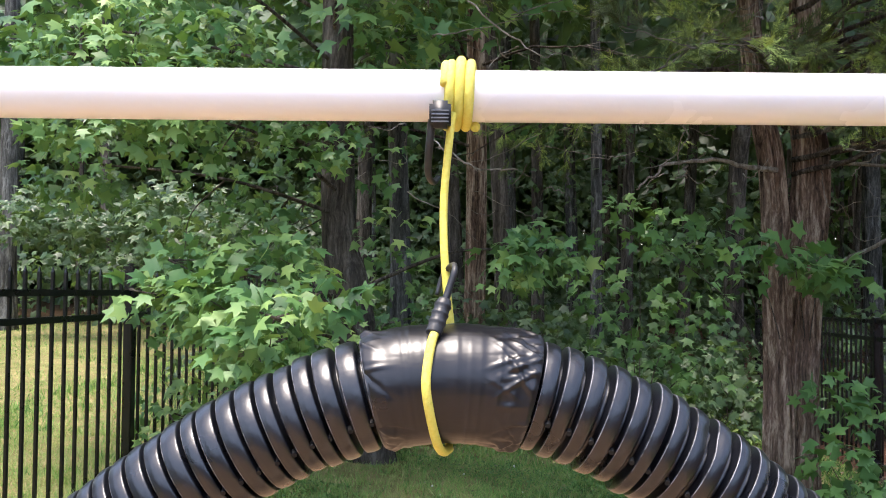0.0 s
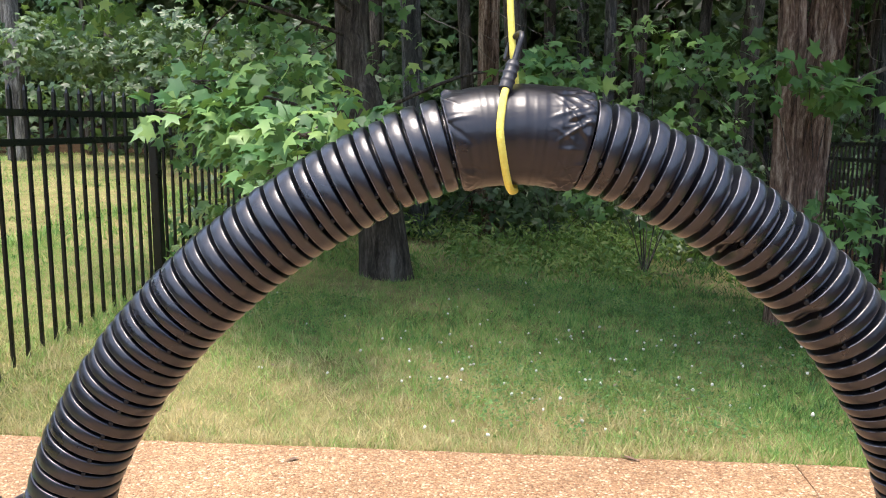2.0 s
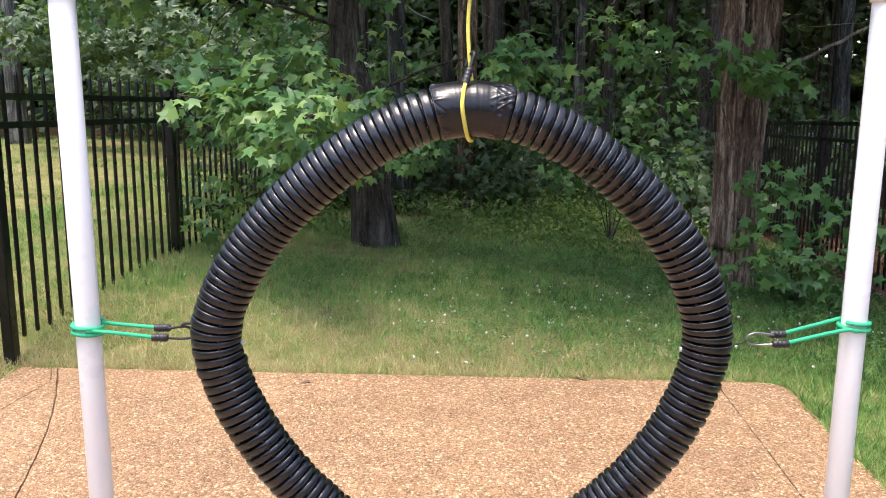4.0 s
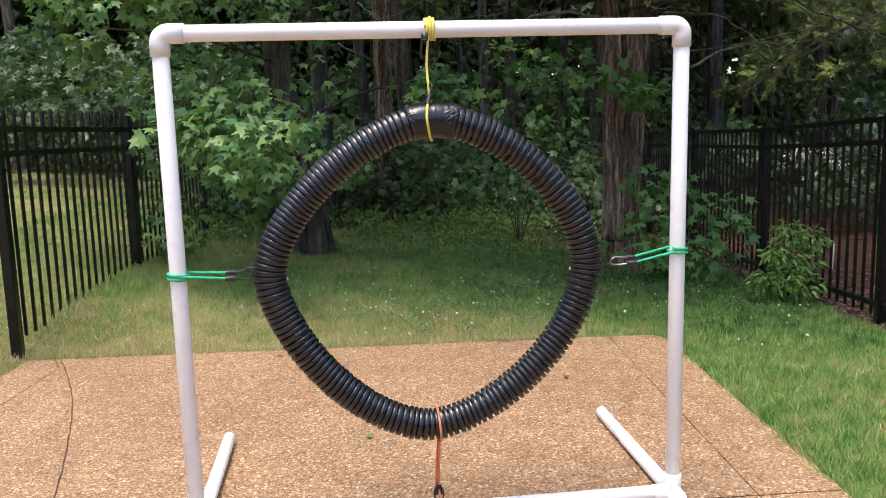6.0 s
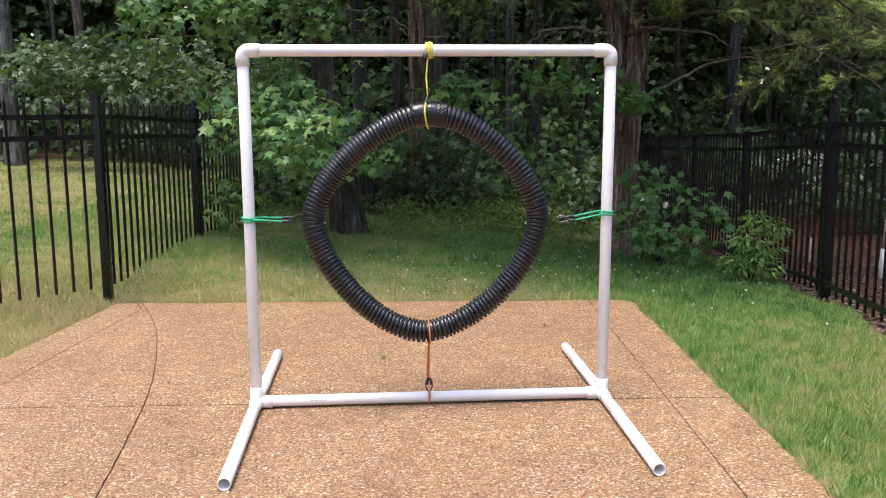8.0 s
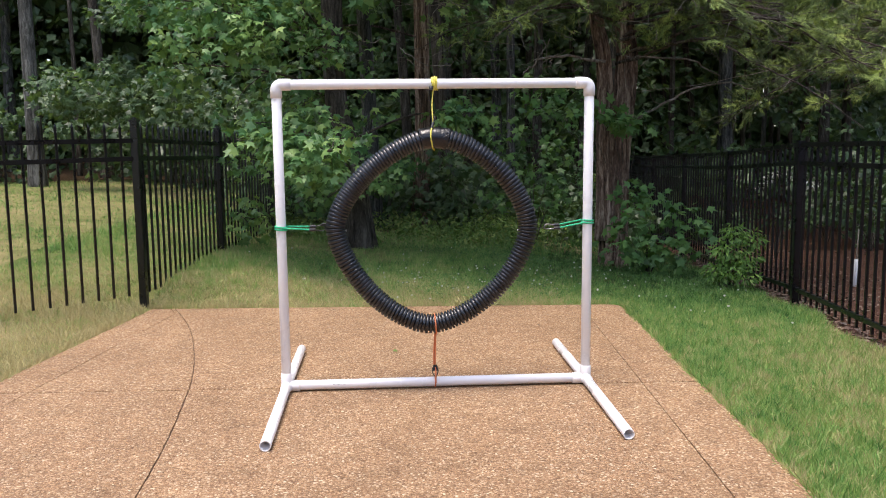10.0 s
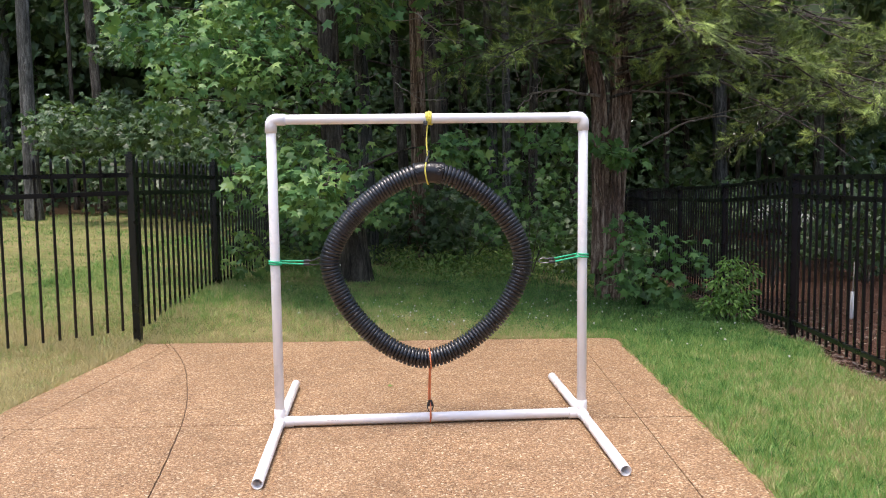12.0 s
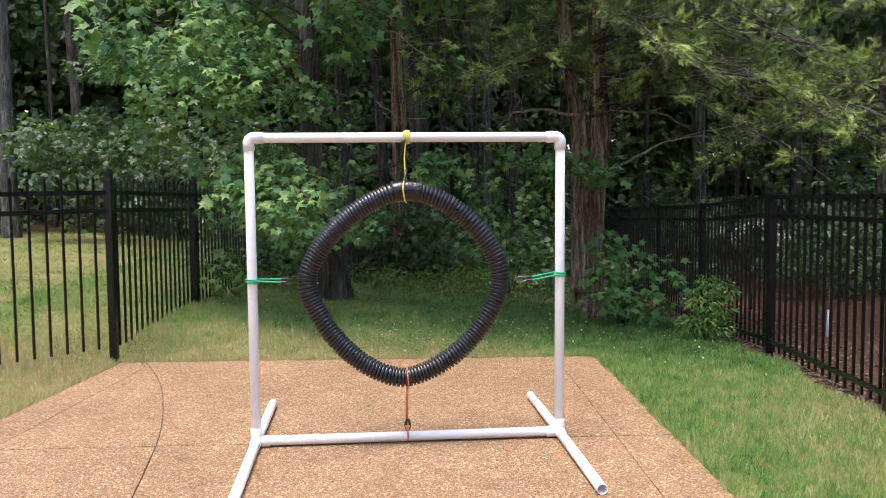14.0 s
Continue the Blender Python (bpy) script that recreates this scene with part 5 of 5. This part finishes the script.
# ---- lawn ----
def build_grass():
    rng = np.random.default_rng(91)
    T = np.array([(0, -0.5, 0), (0, 0.5, 0), (0.5, -0.36, 0.02), (0.5, 0.36, 0.02), (1.0, 0, 0.16)], float)
    F = np.array([(0, 1, 3), (0, 3, 2), (2, 3, 4)])

    T1 = np.array([(0, -0.5, 0), (0, 0.5, 0), (1.0, 0, 0.1)], float)
    F1 = np.array([(0, 1, 2)])

    def blades(x, y, size, wide, lean_by, simple):
        n = len(x)
        pos = np.stack([x, y, terrain(x, y) - 0.004], -1)
        tip = np.array([0, 0, 1]) + np.concatenate([rng.normal(size=(n, 2)) * lean_by, np.zeros((n, 1))], 1)
        nrm = np.concatenate([rng.normal(size=(n, 2)), np.zeros((n, 1))], 1)
        if simple:
            return scatter(T1 * np.array([1, wide, 1]), F1, pos, tip, nrm, size)
        return scatter(T * np.array([1, wide, 1]), F, pos, tip, nrm, size)

    def field(n, x0, x1, y0, y1, lo, hi, keep, wide=0.062, simple=False):
        x, y = rng.uniform(x0, x1, n), rng.uniform(y0, y1, n)
        k = keep(x, y) & ~on_patio(x, y, -0.012)
        x, y = x[k], y[k]
        patch = np.sin(2.1 * x + 1.3 * y) * np.sin(1.7 * y - 0.8 * x) + 0.6 * np.sin(5.3 * x) * np.sin(4.7 * y + 1)
        patch = patch + 1.1 * np.sin(17 * x + 3 * np.sin(6 * y)) * np.sin(15 * y + 2.5 * np.sin(8 * x))
        s = rng.uniform(lo, hi, len(x)) * (1 + 0.22 * patch)
        return blades(x, y, s, wide, 0.62, simple)

    bed = lambda x, y: x - 0.115 * y < 2.53 + 0.05 * np.sin(5 * y)
    near = field(230000, -3.4, 3.2, 1.6, 5.2, 0.030, 0.062, lambda x, y: bed(x, y) & (rng.uniform(size=len(x)) < 1.15 - 0.13 * y), 0.08, True)
    right = field(120000, 1.0, 2.9, -2.2, 1.7, 0.035, 0.07, bed)
    left = field(34000, -4.6, -1.9, -0.6, 1.9, 0.03, 0.065, lambda x, y: True | (x < 0))
    mid = field(60000, -3.4, 3.6, 5.0, 9.0, 0.04, 0.085, lambda x, y: bed(x, y) & (rng.uniform(size=len(x)) < 1.4 - 0.13 * y), 0.13, True)
    beyond = field(90000, -10.0, -1.6, 2.0, 14.0, 0.022, 0.05, lambda x, y: x < 4, 0.15, True)
    # taller blades standing over the rest, thickest in tufts and along the slab's edges
    def tall(n, x0, x1, y0, y1, lo, hi, wide):
        tx, ty = rng.uniform(x0, x1, n), rng.uniform(y0, y1, n)
        tx, ty = np.repeat(tx, 7) + rng.normal(size=7 * n) * 0.022, np.repeat(ty, 7) + rng.normal(size=7 * n) * 0.022
        k = bed(tx, ty) & ~on_patio(tx, ty, -0.006)
        tx, ty = tx[k], ty[k]
        return blades(tx, ty, rng.uniform(lo, hi, len(tx)), wide, 0.5, False)

    ey = rng.uniform(-3.0, 2.0, 2600)
    ex = patio_right(ey) + np.abs(rng.normal(size=2600)) * 0.03
    fx = rng.uniform(-2.0, 1.45, 1500)
    fy = patio_far(fx) + np.abs(rng.normal(size=1500)) * 0.025
    gx, gy = rng.normal(-2.06, 0.13, 900), rng.normal(2.22, 0.10, 900)
    k = ~on_patio(gx, gy, 0.0)
    ly = rng.uniform(-0.5, 2.1, 1500)
    lx = patio_left(ly) - np.abs(rng.normal(size=1500)) * 0.03
    ex, ey = np.r_[ex, fx, gx[k], lx], np.r_[ey, fy, gy[k], ly]
    fringe = blades(ex, ey, rng.uniform(0.03, 0.085, len(ex)), 0.06, 0.6, False)
    stand = [tall(2400, 1.25, 2.9, -2.2, 2.2, 0.05, 0.09, 0.06), tall(1500, -2.0, 2.8, 2.0, 4.4, 0.045, 0.09, 0.06), tall(500, -4.0, -2.1, 0.0, 2.6, 0.05, 0.09, 0.06)]
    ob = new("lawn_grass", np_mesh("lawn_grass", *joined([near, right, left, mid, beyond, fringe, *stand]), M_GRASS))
    tagged(ob, "short patchy lawn grass, green to straw yellow", "grass", kind="stuff")


def build_clover():
    rng = np.random.default_rng(95)
    cx = np.r_[rng.normal(-0.1, 0.3, 26), rng.normal(0.75, 0.5, 60), rng.normal(2.0, 0.35, 24), rng.uniform(-1.6, 2.3, 30)]
    cy = np.r_[rng.normal(2.9, 0.35, 26), rng.normal(3.1, 0.5, 60), rng.normal(2.6, 0.6, 24), rng.uniform(2.4, 5.0, 30)]
    k = ~on_patio(cx, cy, 0.05) & (cx - 0.122 * cy < 2.4)
    out = []
    for x, y in zip(cx[k], cy[k]):
        z = float(terrain(x, y)) + rng.uniform(0.03, 0.06)
        r = rng.uniform(0.0045, 0.0085)
        bm = bmesh.new()
        bmesh.ops.create_icosphere(bm, subdivisions=1, radius=r)
        V = np.array([v.co[:] for v in bm.verts]) * (1 + 0.25 * rng.normal(size=(len(bm.verts), 1)))
        out.append((V + (x, y, z), np.array([[v.index for v in f.verts] for f in bm.faces])))
        bm.free()
    ob = new("clover_blossoms", np_mesh("clover_blossoms", *joined(out), M_PALE, True))
    tagged(ob, "small white clover blossoms scattered in the lawn", "flowers", kind="stuff")


def build_ground_cover():
    """Clover patches in the lawn and low weeds where it runs into the woods."""
    rng = np.random.default_rng(99)
    cx, cy = rng.uniform(-1.2, 2.7, 900), rng.uniform(2.2, 5.0, 900)
    k = (np.sin(2.3 * cx + 0.7) * np.sin(2.9 * cy) + 0.35 * cx > 0.25) & ~on_patio(cx, cy, 0.08) & (cx - 0.115 * cy < 2.35)
    cx, cy = np.repeat(cx[k], 26), np.repeat(cy[k], 26)
    cx, cy = cx + rng.normal(size=len(cx)) * 0.06, cy + rng.normal(size=len(cx)) * 0.06
    pos = np.stack([cx, cy, terrain(cx, cy) + rng.uniform(0.02, 0.065, len(cx))], -1)
    tip = np.concatenate([rng.normal(size=(len(cx), 2)), 0.1 * rng.normal(size=(len(cx), 1))], 1)
    nrm = np.array([0, -0.2, 1]) + 0.4 * rng.normal(size=pos.shape)
    ob = new("clover_patches", np_mesh("clover_patches", *scatter(*BROAD, pos, tip, nrm, rng.uniform(0.010, 0.019, len(cx))), M_CLOVER))
    tagged(ob, "dark green clover patches in the lawn", "clover", kind="stuff")
    cx, cy = rng.uniform(-1.5, 2.6, 620), rng.uniform(5.4, 8.2, 620)
    k = np.sin(2.7 * cx) * np.sin(2.2 * cy + 1) > -0.35
    cx, cy = cx[k], cy[k]
    h = 0.04 + 0.11 * (cy - 5.4) * rng.uniform(0.2, 1.0, len(cx))
    C = np.stack([cx, cy, terrain(cx, cy) + h], -1)
    ob = new("low_weeds", np_mesh("low_weeds", *leaf_clumps(C, 0.13, 20, (0.035, 0.085), LANCE, rng=rng), M_WEED))
    tagged(ob, "low yellow-green weeds at the shaded lawn edge, lightened to imitate dappled sun", "weeds", kind="stuff")


def build_litter():
    rng = np.random.default_rng(97)
    n = 2600
    y = rng.uniform(-0.5, 6.0, n)
    x = 2.62 + 0.115 * y + rng.normal(size=n) * 0.10
    xw, yw = rng.uniform(-2, 3.5, 2500), rng.uniform(6.5, 12.0, 2500)
    ym = rng.uniform(0.0, 8.0, 3600)
    xm = 2.75 + 0.115 * ym + np.abs(rng.normal(size=3600)) * 1.3
    # small bits strewn over the lawn, imitating its sunlit specks
    xl, yl = rng.uniform(-1.4, 2.6, 700), rng.uniform(2.3, 6.8, 700)
    x, y = np.r_[x, xw, xm, xl], np.r_[y, yw, ym, yl]
    small = np.r_[np.ones(n + 2500 + 3600), np.full(700, 0.45)]
    pos = np.stack([x, y, terrain(x, y) + 0.012 + 0.03 * (small < 1)], -1)
    tip = np.concatenate([rng.normal(size=(len(x), 2)), 0.2 * rng.normal(size=(len(x), 1))], 1)
    nrm = np.array([0, 0, 1]) + 0.45 * rng.normal(size=pos.shape)
    ob = new("leaf_litter", np_mesh("leaf_litter", *scatter(*LANCE, pos, tip, nrm, rng.uniform(0.02, 0.06, len(x)) * small), M_LITTER))
    tagged(ob, "dry brown leaves and bark chips along the fence foot, plus bits imitating sunlit lawn specks", "leaf litter", kind="stuff")
    # crumbs and dead leaves lying on the patio
    for k, (px, py, s) in enumerate(((0.13, -0.18, 0.018), (0.24, 0.5, 0.014), (0.38, 0.46, 0.012), (1.46, 1.9, 0.03), (0.75, 1.3, 0.03), (-0.62, 2.0, 0.03), (0.55, 2.05, 0.04))):
        p = np.array([[px, py, 0.006]])
        V, F = scatter(*LANCE, p, np.array([[math.cos(k * 2.0), math.sin(k * 2.0), 0.05]]), np.array([[0.1, 0.1, 1.0]]), np.array([s * 2]))
        ob = new("fallen_leaf", np_mesh("fallen_leaf", V, F, M_LITTER))
        tagged(ob, "small dry brown leaf lying on the patio", "leaf", "fallen leaves")
    V, F = scatter(*STAR, np.array([[-0.22, 0.72, 0.012]]), np.array([[1, 0.2, 0.0]]), np.array([[0.1, -0.2, 1.0]]), np.array([0.035]))
    ob = new("green_leaf", np_mesh("green_leaf", V, F, M_WEED))
    tagged(ob, "fresh green star-shaped leaf fallen on the patio", "leaf", "fallen leaves")


build_grass()
build_clover()
build_ground_cover()
build_litter()

# ---- garden stakes behind the low fence ----
for sx, sy, h in ((4.12, 3.5, 0.26), (4.05, 4.6, 0.24)):
    zs = float(terrain(sx, sy))
    gs = thing("garden_stake", (sx, sy, zs), "white plastic sleeve round a thin wooden stake in the mulch bed", "stake", "garden stakes")
    np_part("sleeve", *hollow_pipe((sx, sy, zs - 0.02), (sx + 0.01, sy, zs + h), 0.02, 0.003, 14), M_STAKE, gs, smooth=True)
    np_part("cane", *sweep([(sx, sy, zs), (sx + 0.015, sy, zs + h + 0.28)], 0.006, 8), M_DEAD, gs, "thin wooden cane", smooth=True)
